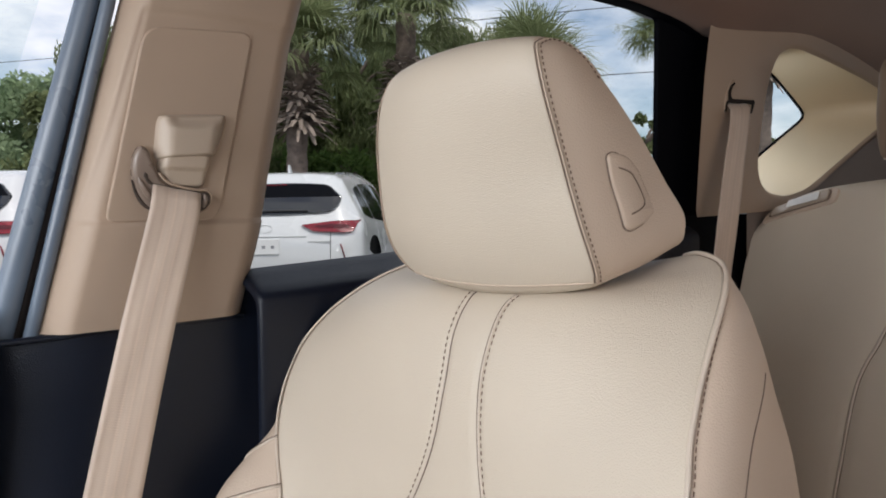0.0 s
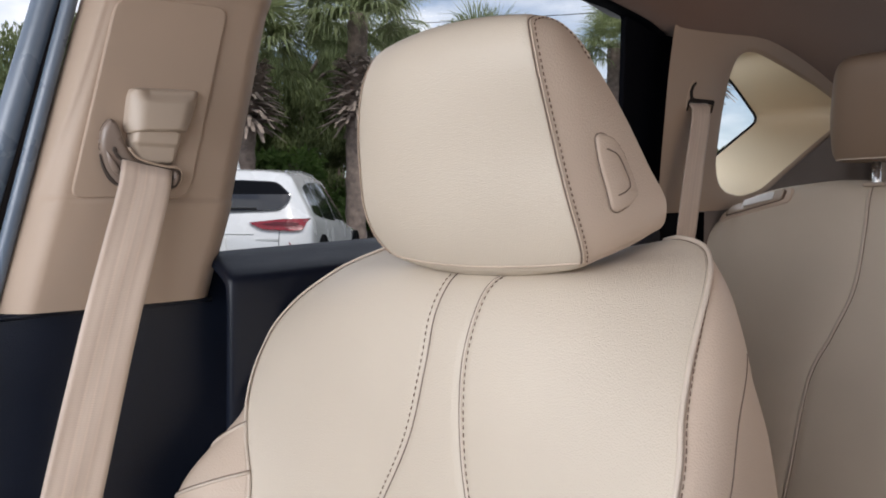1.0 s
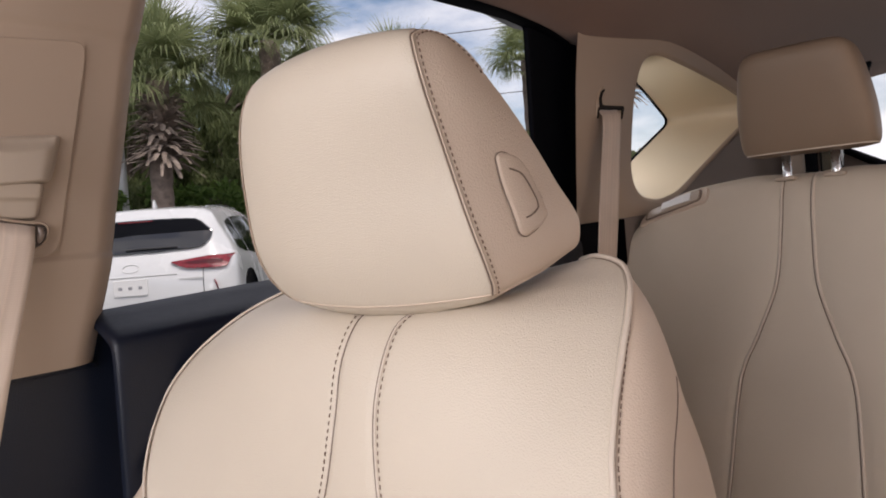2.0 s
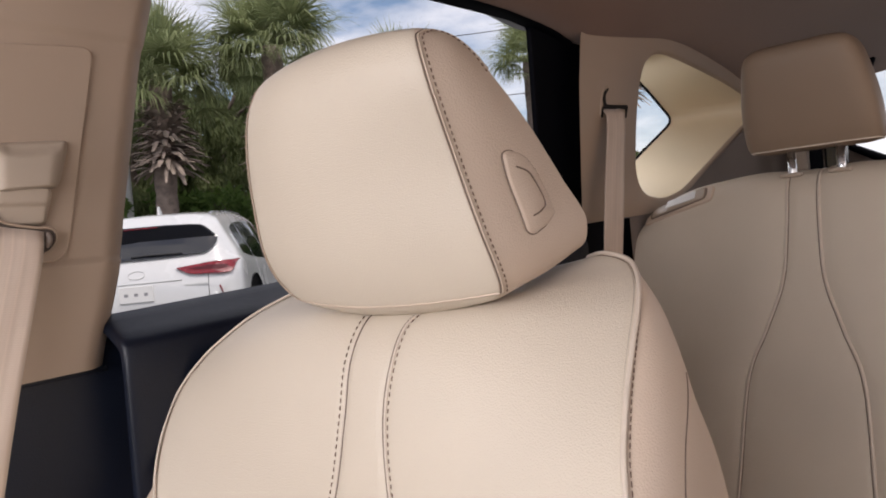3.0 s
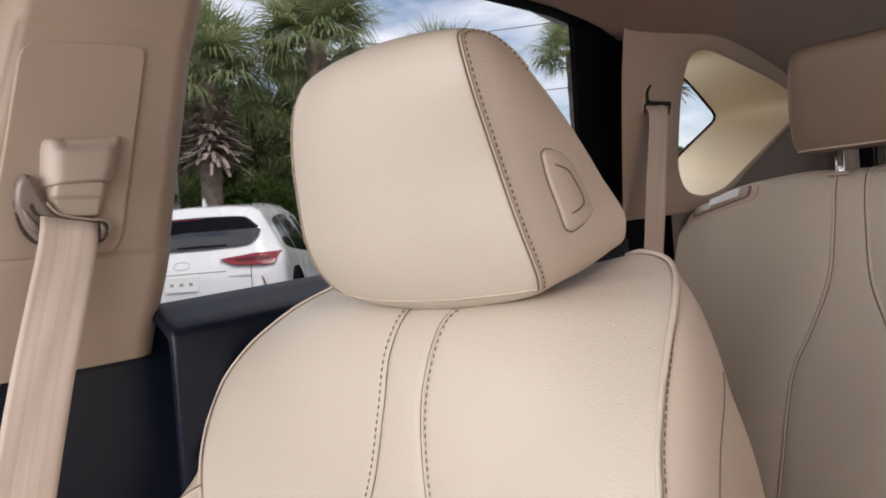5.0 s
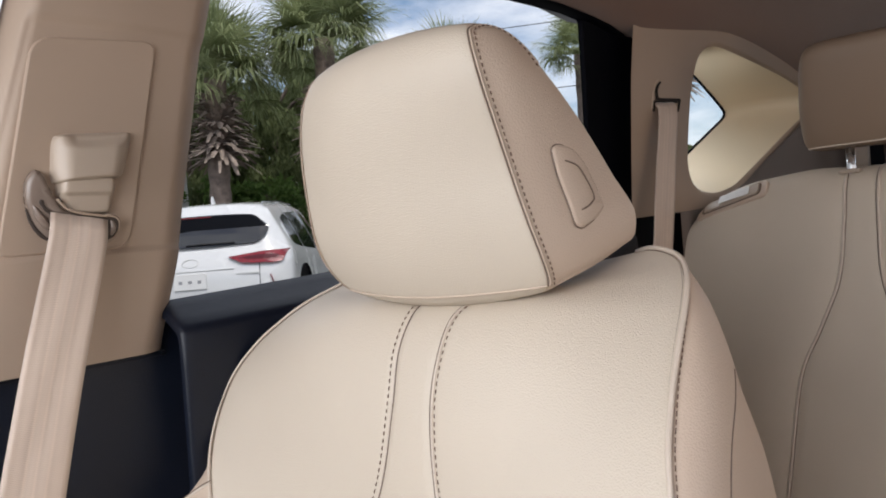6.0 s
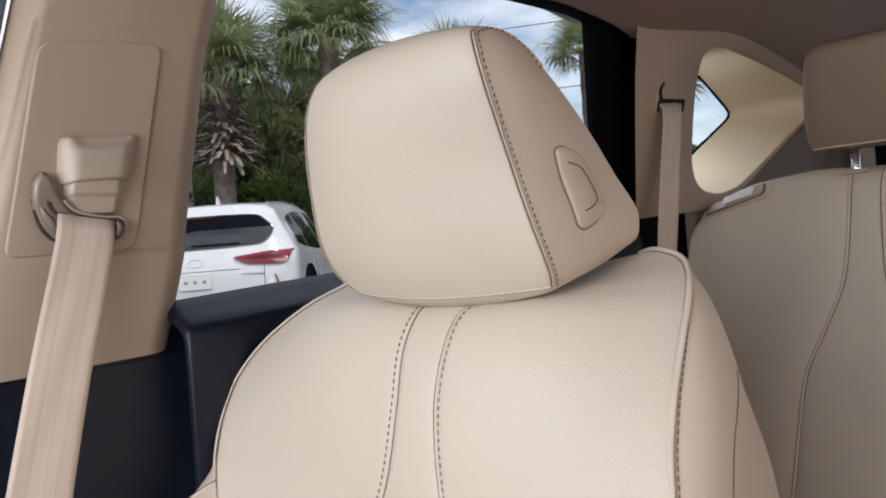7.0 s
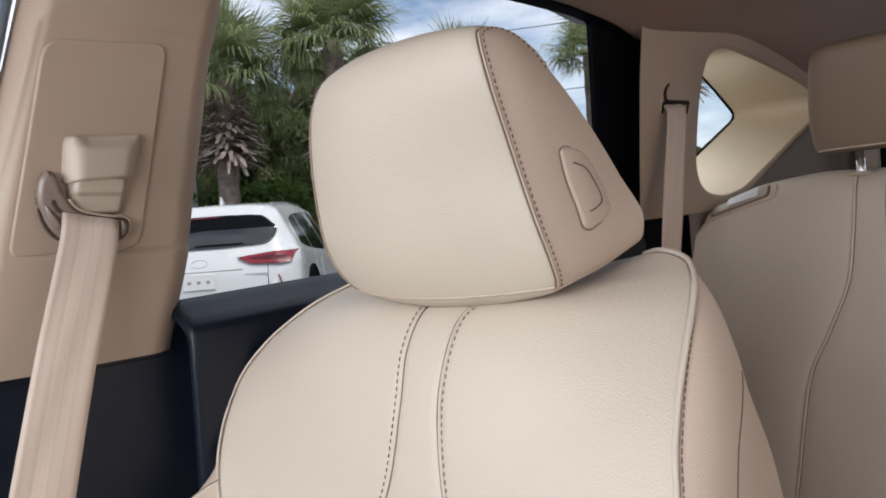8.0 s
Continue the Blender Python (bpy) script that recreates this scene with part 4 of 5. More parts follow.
for sgn in (-1, 1):
    # inner seams
    line, norm, row = [], [], []
    for k in ks:
        yc, zc, w, ys_, zs, ds = interp(PANEL, k)
        nn = panel_normal((XS + sgn * ds) / w, k)
        line.append(panel_at((XS + sgn * ds) / w, k) + nn * 0.0006)
        row.append(panel_at((XS + sgn * (ds + 0.0046)) / w, k) + nn * 0.0003)
        norm.append(nn)
    tube("inner_piping", line, 0.0013, PIPING, back_cover, "beige folded seam", n=6)
    tube("seam_groove", [p + Vector((-sgn * 0.0019, 0, 0)) + q * 0.0004 for p, q in zip(line, norm)], 0.0006, GROOVE, back_cover, "dark seam line", n=5)
    stitches("inner_stitching", row, norm, 0.0066, 0.0040, 0.0009, 0.0006, back_cover)
    # edge seams
    line, norm, row = [], [], []
    for k in ks:
        nn = (side_at(sgn, 0.02, k) - side_at(sgn, 0.0, k)).cross(panel_at(sgn, k + 0.05) - panel_at(sgn, k - 0.05)).normalized() * sgn
        line.append(panel_at(sgn, k) + panel_normal(sgn * 0.98, k) * 0.0020)
        e = side_at(sgn, 0.042, k)
        row.append(e + nn * 0.0006)
        norm.append(nn)
    tube("edge_piping", line, 0.0021 if sgn > 0 else 0.0014, PIPING, back_cover, "beige leather piping", n=8)
    tube("seam_groove", [side_at(sgn, 0.012, k) for k in ks], 0.0005 if sgn > 0 else 0.00012, GROOVE, back_cover, "dark seam line", n=5)
    tube("seam_groove", [panel_at(sgn * 0.986, k) for k in ks if k > 4.6], [0.00003 + 0.0002 * min(1.0, (k - 4.6) / 2.4) for k in ks if k > 4.6], GROOVE, back_cover, "dark seam line", n=5)
    low = 0 if sgn > 0 else 46
    stitches("edge_stitching", row[low:], norm[low:], 0.0062, 0.0040, 0.0009, 0.0006, back_cover)
    # seam low on the side
    tube("side_seam", [side_at(sgn, 0.40 + 0.30 * max(0.0, (k - 3.4) / 1.3) ** 1.6 - 0.02 * max(0.0, 3.4 - k), k) + Vector((sgn * 0.0002, 0, 0)) for k in [0.5 + 4.2 * q / 40 for q in range(41)]], 0.0006, GROOVE, back_cover, "dark seam line", n=5)
    # seam across the lower bolster
    for top in (2.66, 2.14):
        cross = [side_at(sgn, s, top - 0.9 * s) for s in [q / 20 * 0.5 for q in range(21)]]
        nn = [Vector((sgn * 0.3, -0.95, 0)).normalized()] * 21
        tube("bolster_seam", [p + nn[0] * 0.0005 for p in cross], 0.0018, PIPING, back_cover, n=6)
        tube("seam_groove", [p + nn[0] * 0.0004 + Vector((0, 0, 0.0026)) for p in cross], 0.0006, GROOVE, back_cover, "dark seam line", n=5)
        stitches("bolster_stitching", [p + nn[0] * 0.001 + Vector((0, 0, -0.006)) for p in cross], nn, 0.0066, 0.0044, 0.0009, 0.0006, back_cover)

# seat cushion below
bm = bmesh.new()
bmesh.ops.create_cube(bm, size=1)
for q in bm.verts:
    q.co = Vector((XC + q.co.x * 0.52, 0.06 + q.co.y * 0.54, 0.585 + q.co.z * 0.16))
bmesh.ops.bevel(bm, geom=bm.edges[:], offset=0.055, segments=5, affect="EDGES", profile=0.6)
part("cushion", bm, LEATHER, seat, "beige leather seat cushion", smooth=True)
box("seat_base", (XC - 0.2, -0.15, 0.372), (XC + 0.2, 0.35, 0.51), BLACK, seat, "black seat base", 0.02)

# head restraint: rows are height, front face (y), rear (y), half width
HEAD = (
    (1.1440, 0.430, 0.470, 0.088), (1.1465, 0.411, 0.488, 0.108), (1.1520, 0.399, 0.500, 0.121), (1.1620, 0.390, 0.512, 0.1290),
    (1.180, 0.379, 0.515, 0.1325), (1.205, 0.369, 0.514, 0.1315), (1.240, 0.360, 0.492, 0.1275), (1.278, 0.351, 0.462, 0.1235),
    (1.305, 0.346, 0.438, 0.1195), (1.324, 0.345, 0.420, 0.1155), (1.337, 0.347, 0.411, 0.1110), (1.346, 0.351, 0.404, 0.1065), (1.352, 0.358, 0.397, 0.1015), (1.3545, 0.367, 0.389, 0.096),
)
HN = 13.0
head_rows = tuple((i, *r) for i, r in enumerate(HEAD))


def head_shape(k, p):
    """Drops the foot of the head restraint in the middle and lifts it towards the rear."""
    low = max(0.0, 1 - k / 6.0)
    uu = (p.x - XH) / 0.125
    p.z -= 0.011 * (1 - min(1, uu * uu)) * low
    p.z += max(0.0, p.y - 0.402) * 0.38 * low
    p.z += 0.012 * (1 - min(1, (uu * 1.15) ** 2)) * max(0.0, (k - 6) / 7) ** 1.5
    # the inboard side is moved back along the camera's view, so its outline holds
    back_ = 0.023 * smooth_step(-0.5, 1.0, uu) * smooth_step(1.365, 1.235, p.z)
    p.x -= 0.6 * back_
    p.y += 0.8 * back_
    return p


TUCK = 0.0038  # how far the front seam lies inside the fullest width


# outboard half width fitted to the camera's view: fuller low down, drawn in towards the top
OUTBOARD = ((1.144, 0.001), (1.160, 0.003), (1.180, 0.006), (1.205, 0.008), (1.240, 0.007), (1.278, 0.002), (1.305, -0.003), (1.324, -0.006), (1.337, -0.008), (1.356, -0.008))


def head_width(sgn, z, w):
    return w + interp(OUTBOARD, z)[0] if sgn < 0 else w


def head_front(u, k):
    z, fy, by, w = interp(head_rows, k)
    w = w + (head_width(-1, z, w) - w) * max(0.0, -u)
    y = fy - 0.015 * (1 - abs(u) ** 2.4) * math.sin(min(1, (k + 1) / (HN + 1)) * math.pi) ** 0.5
    y += 0.0022 * math.exp(-((1 - abs(u)) * w / 0.004) ** 2)
    return head_shape(k, Vector((XH + u * (w - TUCK * min(1.0, k / 7)), y, z)))


def head_side(sgn, s, k):
    z, fy, by, w = interp(head_rows, k)
    depth = by - fy
    w = head_width(sgn, z, w)
    p = Vector((w - TUCK * min(1.0, k / 7) * (1 - min(1.0, s * depth / 0.035)) ** 2 + 0.006 * math.sin(math.pi * min(1, s)) * min(1, depth / 0.1) - 0.0016 * math.exp(-(s * depth / 0.004) ** 2), fy + depth * s, z))
    return head_shape(k, Vector((XH + sgn * p.x, p.y, p.z)))


def head_rear(i, k):
    z, fy, by, w = interp(head_rows, k)
    a, b = head_side(1, 1.0, k), head_side(-1, 1.0, k)
    p = a.lerp(b, i)
    p.y += (by - fy) * 0.10 * (1 - abs(2 * i - 1) ** 4)
    return p


head = mesh_part("headrest", *sheet(lambda i, j: head_front(2 * i - 1, HN * j), 70, 80), LEATHER, seat, "beige leather headrest")
for sgn in (-1, 1):
    mesh_part("side_panel", *sheet(lambda i, j: head_side(sgn, i, HN * j), 28, 80, flip=sgn < 0), LEATHER_SIDE, head, "beige vinyl headrest side")
mesh_part("rear_cover", *sheet(lambda i, j: head_rear(i, HN * j), 30, 80), LEATHER_SIDE, head)
for k, nm in ((0.0, "base_cover"), (HN, "top_cover")):
    ring = [head_front(2 * q / 30 - 1, k) for q in range(31)] + [head_side(1, q / 8, k) for q in range(1, 9)] + [head_rear(q / 10, k) for q in range(1, 10)] + [head_side(-1, 1 - q / 8, k) for q in range(0, 8)]
    mesh_part(nm, ring, [tuple(range(len(ring)))], LEATHER_SIDE, head)
# the seam runs up the front edge, round the top of the side panel and down behind
LOOP = ((0.0, 2.2), (0.0, 4.0), (0.0, 6.0), (0.0, 8.0), (0.0, 9.4), (0.01, 10.4), (0.05, 11.2), (0.13, 11.8), (0.26, 12.2), (0.44, 12.35), (0.64, 12.15), (0.80, 11.7), (0.90, 11.0), (0.95, 10.2), (0.97, 9.2))
for sgn in (-1, 1):
    path_ = spline([(a * 8, b, 0) for a, b in LOOP], 150)
    line, row, norm, cut = [], [], [], []
    for q, p in enumerate(path_):
        a, k = p.x / 8, p.y
        d = head_side(sgn, a + 0.06, k) - head_side(sgn, a, k)
        up_ = head_side(sgn, a + 0.03, k + 0.1) - head_side(sgn, a + 0.03, k - 0.1)
        nn = (d.cross(up_) * sgn).normalized()
        front_ = head_front(sgn, k) + Vector((sgn * 0.0010, -0.0006, 0.0))
        line.append(front_.lerp(head_side(sgn, a, k) + nn * 0.0004, smooth_step(0.0, 0.10, a)))
        norm.append(nn)
    for q in range(len(line)):
        run = (line[min(q + 1, len(line) - 1)] - line[max(q - 1, 0)]).normalized()
        inward = norm[q].cross(run).normalized() * sgn * -1
        row.append(line[q] + inward * 0.0032 + norm[q] * 0.0006)
        cut.append(line[q] - inward * 0.0018 - norm[q] * 0.0002)
    tube("side_piping", line, 0.0009, LEATHER_SIDE, head, "beige leather piping", n=8)
    tube("seam_groove", cut, 0.0006 if sgn > 0 else 0.00012, GROOVE, head, "dark seam line", n=5)
    stitches("side_stitching", row, norm, 0.0053, 0.0030, 0.0010, 0.0007, head)
foot = [head_front(2 * q / 60 - 1, 2.2) + Vector((0, -0.0005, 0)) for q in range(61)]
tube("foot_piping", [head_side(-1, 1 - q / 10, 2.2) for q in range(10)] + foot + [head_side(1, q / 10, 2.2) for q in range(1, 11)], 0.0009, LEATHER_SIDE, head, "beige leather piping", n=8)

# release button on the inner side of the head restraint


def on_side(y, z, h):
    best = min((abs(interp(head_rows, 2 + 0.1 * q)[0] - z), 2 + 0.1 * q) for q in range(100))[1]
    zz, fy, by, w = interp(head_rows, best)
    s = (y - fy) / (by - fy)
    return Vector((head_side(1, s, best).x + h, y, z))


BEZEL = rounded([(0.4175, 1.2605), (0.4245, 1.2640), (0.4440, 1.2625), (0.4560, 1.2570), (0.4665, 1.2470), (0.4755, 1.2290), (0.4815, 1.2130), (0.4640, 1.2030), (0.4430, 1.1960), (0.4345, 1.1990), (0.4300, 1.2162), (0.4225, 1.2373)],
                [0.004, 0.005, 0.006, 0.006, 0.008, 0.008, 0.005, 0.006, 0.005, 0.005, 0.01, 0.01], 5)
plate("button_bezel", BEZEL, lambda y, z, h: on_side(y, z, h - 0.001), 0.0040, 0.0030, LEATHER_SIDE, head, "beige raised button surround", smooth=True)
tube("bezel_groove", [on_side(p.x, p.y, 0.0003) for p in BEZEL], 0.0007, GROOVE, head, "dark groove round the button", n=5, closed=True, up=Vector((1, 0, 0)))
arc = spline([(0.4320, 1.2508, 0), (0.4400, 1.2494, 0), (0.4500, 1.2463, 0), (0.4580, 1.2375, 0), (0.4634, 1.2281, 0), (0.4652, 1.2219, 0), (0.4636, 1.2187, 0), (0.4536, 1.2139, 0), (0.4440, 1.2114, 0)], 40)
tube("button_slit", [on_side(p.x, p.y, 0.0029) for p in arc], 0.0007, GROOVE, head, "dark curved slit", n=5, up=Vector((1, 0, 0)))
# ---- rear bench ----
bench = thing("rear_seat", "beige leather rear bench with two curving seams", "car seat")
RC = -0.325
REAR = (  # station: y and z of the middle, y and z at the outer edge, half width, seam offset
    (0, 1.290, 0.560, 1.262, 0.560, 0.325, 0.125),
    (1, 1.330, 0.700, 1.300, 0.700, 0.330, 0.113),
    (2, 1.378, 0.880, 1.350, 0.880, 0.333, 0.099),
    (3, 1.402, 0.970, 1.380, 0.965, 0.333, 0.067),
    (4, 1.425, 1.060, 1.405, 1.050, 0.331, 0.037),
    (5, 1.448, 1.163, 1.430, 1.130, 0.329, 0.029),
    (6, 1.462, 1.222, 1.448, 1.172, 0.325, 0.028),
    (7, 1.480, 1.252, 1.470, 1.194, 0.320, 0.028),
    (8, 1.510, 1.263, 1.500, 1.205, 0.315, 0.028),
    (9, 1.545, 1.259, 1.535, 1.202, 0.310, 0.028),
    (10, 1.575, 1.234, 1.570, 1.180, 0.308, 0.028),
)


def bench_at(x, k):
    """x runs from the outer shoulder across the whole bench."""
    yc, zc, ye, ze, w, ds = interp(REAR, k)
    u = (x - RC) / w
    e = max(0.0, -u) ** 5.0 if u < 0 else 0.12 * min(1.0, u) ** 2
    out = -0.004 * math.exp(-((abs(x - RC) - ds) / 0.007) ** 2) + 0.005 * math.exp(-((abs(x - RC) - ds - 0.06) / 0.06) ** 2)
    fold = 0.006 * math.exp(-((x - 0.02) / 0.008) ** 2)
    lean = interp(((0, 0.0), (5, 0.15), (7, 0.8), (8, 1.0), (10, 1.0)), k)[0]
    return Vector((x, yc + (ye - yc) * e - out * (1 - lean) + fold, zc + (ze - zc) * e + out * lean))


def bench_grid(i, j):
    k = 10 * j
    w = interp(REAR, k)[4]
    x0 = RC - w * 1.03
    return bench_at(x0 + (0.64 - x0) * i, k)


bench_back = mesh_part("backrest", *sheet(bench_grid, 150, 80), LEATHER, bench, "beige leather rear backrest")
def bench_side(i, j):
    p = bench_grid(0, j)
    return Vector((p.x - 0.010 * math.sin(i * 3.1), p.y + 0.12 * i, p.z - 0.02 * i))
mesh_part("outer_side", *sheet(bench_side, 10, 60, flip=True), LEATHER_SIDE, bench_back)
mesh_part("rear_shell", *sheet(lambda i, j: Vector((-0.60 + 1.24 * i, 1.575 - 0.20 * j, 1.222 - 0.7 * j)), 4, 4, flip=True), CARGO, bench_back)
for sgn in (-1, 1):
    line = []
    for q in range(101):
        k = 0.3 + 8.4 * q / 100
        ds = interp(REAR, k)[5]
        line.append(bench_at(RC + sgn * ds, k) + Vector((0, -0.0012, 0.0006)))
    tube("piping", line, 0.0031, PIPING, bench_back, "beige folded seam", n=6)
    tube("seam_groove", [p + Vector((-sgn * 0.0034, -0.0006, 0)) for p in line], 0.0009, GROOVE, bench_back, "dark seam line", n=5)
bm = bmesh.new()
bmesh.ops.create_cube(bm, size=1)
for q in bm.verts:
    q.co = Vector((q.co.x * 1.27, 1.05 + q.co.y * 0.52, 0.56 + q.co.z * 0.20))
bmesh.ops.bevel(bm, geom=bm.edges[:], offset=0.06, segments=5, affect="EDGES", profile=0.6)
part("cushion", bm, LEATHER, bench, "beige leather bench cushion", smooth=True)
box("bench_base", (-0.6, 0.85, 0.372), (0.6, 1.28, 0.47), BLACK, bench, "black bench base", 0.01)

# handle with a pale tag on the outer shoulder

def on_shoulder(a, b, h):
    """a across, b along the shoulder's top."""
    k = 6.6 + b / 0.045
    p = bench_at(-0.570 + a, k)
    q = bench_at(-0.570 + a, k + 0.1) - bench_at(-0.570 + a, k - 0.1)
    r = bench_at(-0.570 + a + 0.002, k) - bench_at(-0.570 + a - 0.002, k)
    return p + r.cross(q).normalized() * h


lever = [(-0.074, -0.026), (0.074, -0.026), (0.074, 0.026), (-0.074, 0.026)]
plate("lever_bezel", rounded(lever, 0.018, 5), lambda a, b, h: on_shoulder(a, b, h), 0.005, 0.003, LEATHER_SIDE, bench_back, "beige plastic release lever surround")
plate("lever_groove", rounded([(a * 0.82, b * 0.74) for a, b in lever], 0.013, 5), lambda a, b, h: on_shoulder(a, b, h + 0.0042), 0.0014, 0.0006, GROOVE, bench_back)
plate("lever", rounded([(a * 0.76, b * 0.66) for a, b in lever], 0.011, 5), lambda a, b, h: on_shoulder(a, b, h + 0.0050), 0.002, 0.0012, GUIDE, bench_back, "beige release lever")
plate("lever_tag", rounded([(a * 0.42 + 0.006, b * 0.48) for a, b in lever], 0.003, 3), lambda a, b, h: on_shoulder(a, b, h + 0.0066), 0.001, 0.0004, TAG, bench_back, "pale label on the lever")

# rear head restraint
REST = ((0, 1.300, 1.475, 1.508, 0.090), (1, 1.3035, 1.460, 1.524, 0.108), (2, 1.311, 1.451, 1.532, 0.1165), (3, 1.335, 1.438, 1.534, 0.1190), (4, 1.38, 1.421, 1.530, 0.1165),
        (5, 1.43, 1.405, 1.518, 0.1085), (6, 1.465, 1.397, 1.502, 0.1005), (7, 1.483, 1.400, 1.490, 0.091), (8, 1.492, 1.412, 1.478, 0.077), (9, 1.4955, 1.428, 1.462, 0.054))
HX = -0.304


def rest_at(i, j):
    z, a, b, w = interp(REST, 9 * j)
    t = 2 * math.pi * i
    c, s = math.cos(t), math.sin(t)
    x = w * math.copysign(abs(c) ** 0.42, c)
    y = (a + b) / 2 + (b - a) / 2 * math.copysign(abs(s) ** 0.5, s)
    return Vector((HX + x, y, z))


rest = mesh_part("headrest", *sheet(rest_at, 72, 54), REST_SHADED, bench, "beige leather rear headrest")
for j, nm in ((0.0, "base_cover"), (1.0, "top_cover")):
    mesh_part(nm, [rest_at(q / 36, j) for q in range(36)], [tuple(range(36))], REST_SHADED, rest)
tube("foot_piping", [rest_at(q / 72, 0.16) for q in range(72)], 0.0018, PIPING, rest, n=6, closed=True)
for x in (-0.347, -0.261):
    tube("post", [(x, 1.488, 1.20), (x, 1.486, 1.315)], 0.0078, CHROME, rest, "chrome headrest post", n=14)
    box("post_guide", (x - 0.020, 1.468, 1.252), (x + 0.020, 1.508, 1.2605), GUIDE, bench_back, "beige post guide", 0.005)

# ---- outside: parked cars ----
def skin_patch(name, outline, place, thick, mat, parent, label="", rows=14, cols=18):
    """A curved piece that lies on a body: the outline is filled row by row, so that it follows the body's bulge."""
    lo, hi = min(p[1] for p in outline) + 1e-4, max(p[1] for p in outline) - 1e-4
    verts, faces = [], []
    for side in (thick, -0.004):
        for j in range(rows + 1):
            b = lo + (hi - lo) * j / rows
            xs = []
            for i in range(len(outline)):
                p, q = outline[i - 1], outline[i]
                if (p[1] - b) * (q[1] - b) <= 0 and p[1] != q[1]:
                    xs.append(p[0] + (q[0] - p[0]) * (b - p[1]) / (q[1] - p[1]))
            x0, x1 = min(xs), max(xs)
            for i in range(cols + 1):
                verts.append(place(x0 + (x1 - x0) * i / cols, b, side))
    m = (rows + 1) * (cols + 1)
    for j in range(rows):
        for i in range(cols):
            a = j * (cols + 1) + i
            faces.append((a, a + 1, a + cols + 2, a + cols + 1))
            faces.append((m + a, m + a + cols + 1, m + a + cols + 2, m + a + 1))
    rim = [i for i in range(cols + 1)] + [j * (cols + 1) + cols for j in range(1, rows + 1)] + [rows * (cols + 1) + i for i in range(cols - 1, -1, -1)] + [j * (cols + 1) for j in range(rows - 1, 0, -1)]
    for k in range(len(rim)):
        a, b = rim[k - 1], rim[k]
        faces.append((a, b, m + b, m + a))
    bm = bmesh.new()
    bv = [bm.verts.new(p) for p in verts]
    for q in faces:
        bm.faces.new([bv[k] for k in q])
    return part(name, bm, mat, parent, label, smooth=False)


def parked_suv(at, turn):
    """A white crossover, seen from behind: x to its right, y ahead, z up, the rear bumper's middle at the origin."""
    car = thing("parked_car", "white crossover parked with its rear this way", "car", group="parked cars")
    # rows: y, underside, sill half width, belt half width, belt height, roof half width, roof height
    rows = ((-0.03, 0.50, 0.60, 0.58, 0.82, 0.42, 0.88), (0.0, 0.42, 0.80, 0.78, 0.92, 0.60, 0.985), (0.05, 0.36, 0.90, 0.885, 1.02, 0.70, 1.095), (0.12, 0.32, 0.94, 0.925, 1.08, 0.72, 1.20),
            (0.25, 0.30, 0.95, 0.94, 1.10, 0.70, 1.40), (0.40, 0.28, 0.95, 0.94, 1.10, 0.665, 1.565), (0.60, 0.26, 0.95, 0.935, 1.09, 0.645, 1.61), (1.2, 0.24, 0.95, 0.93, 1.06, 0.64, 1.65),
            (2.2, 0.24, 0.95, 0.93, 1.02, 0.64, 1.65), (2.9, 0.24, 0.95, 0.92, 1.00, 0.60, 1.55), (3.5, 0.24, 0.95, 0.91, 0.99, 0.56, 1.12), (4.2, 0.28, 0.94, 0.88, 0.92, 0.5, 0.97), (4.6, 0.35, 0.88, 0.78, 0.78, 0.4, 0.84), (4.70, 0.45, 0.70, 0.6, 0.65, 0.3, 0.7))

    def ring(y, s):
        zb, ws, wb, hb, wr, hr = interp(rows, y)
        pts = [(0.0, zb), (ws * 0.9, zb), (ws, zb + 0.12), (ws + 0.01, (zb + hb) / 2), (wb + 0.005, hb - 0.08), (wb, hb)]
        for q in (0.08, 0.35, 0.7, 0.92):
            pts.append((wb + (wr - wb) * q ** 1.15, hb + (hr - hb) * q))
        pts += [(wr * 0.93, hr - 0.002), (wr * 0.6, hr + 0.018), (0.0, hr + 0.03)]
        full = pts + [(-a, b) for a, b in pts[-2:0:-1]]
        return [Vector((a, y, b)) for a, b in full]

    ys_ = [-0.03, -0.015, 0.0, 0.03, 0.07, 0.12, 0.18, 0.25, 0.33, 0.42, 0.5, 0.6] + [0.6 + 4.1 * q / 30 for q in range(1, 31)]
    v, f = [], []
    for y in ys_:
        v += ring(y, 0)
    m = len(ring(0, 0))
    for i in range(len(ys_) - 1):
        for k in range(m):
            f.append((i * m + k, i * m + (k + 1) % m, (i + 1) * m + (k + 1) % m, (i + 1) * m + k))
    f += [tuple(range(m)), tuple(range((len(ys_) - 1) * m, len(ys_) * m))[::-1]]
    bm = bmesh.new()
    bv = [bm.verts.new(p) for p in v]
    for q in f:
        bm.faces.new([bv[k] for k in q])
    body = part("body", bm, WHITE_PAINT, car, "white painted body", smooth=True)
    tree_ = BVHTree.FromPolygons([tuple(p) for p in v], f)

    def on_gate(x, z, h):
        """The place on the tailgate's skin at that width and height, h outside it."""
        hit = tree_.ray_cast(Vector((x, -2, z)), Vector((0, 1, 0)))[0]
        return Vector((x, (hit.y if hit else 0.5) - h, z))

    def on_flank(sgn, y, z, h):
        hit = tree_.ray_cast(Vector((sgn * 3, y, z)), Vector((-sgn, 0, 0)))[0]
        return Vector(((hit.x if hit else sgn * 0.8) + sgn * h, y, z))

    def gate_y(z):
        return on_gate(0.5, z, 0.0).y

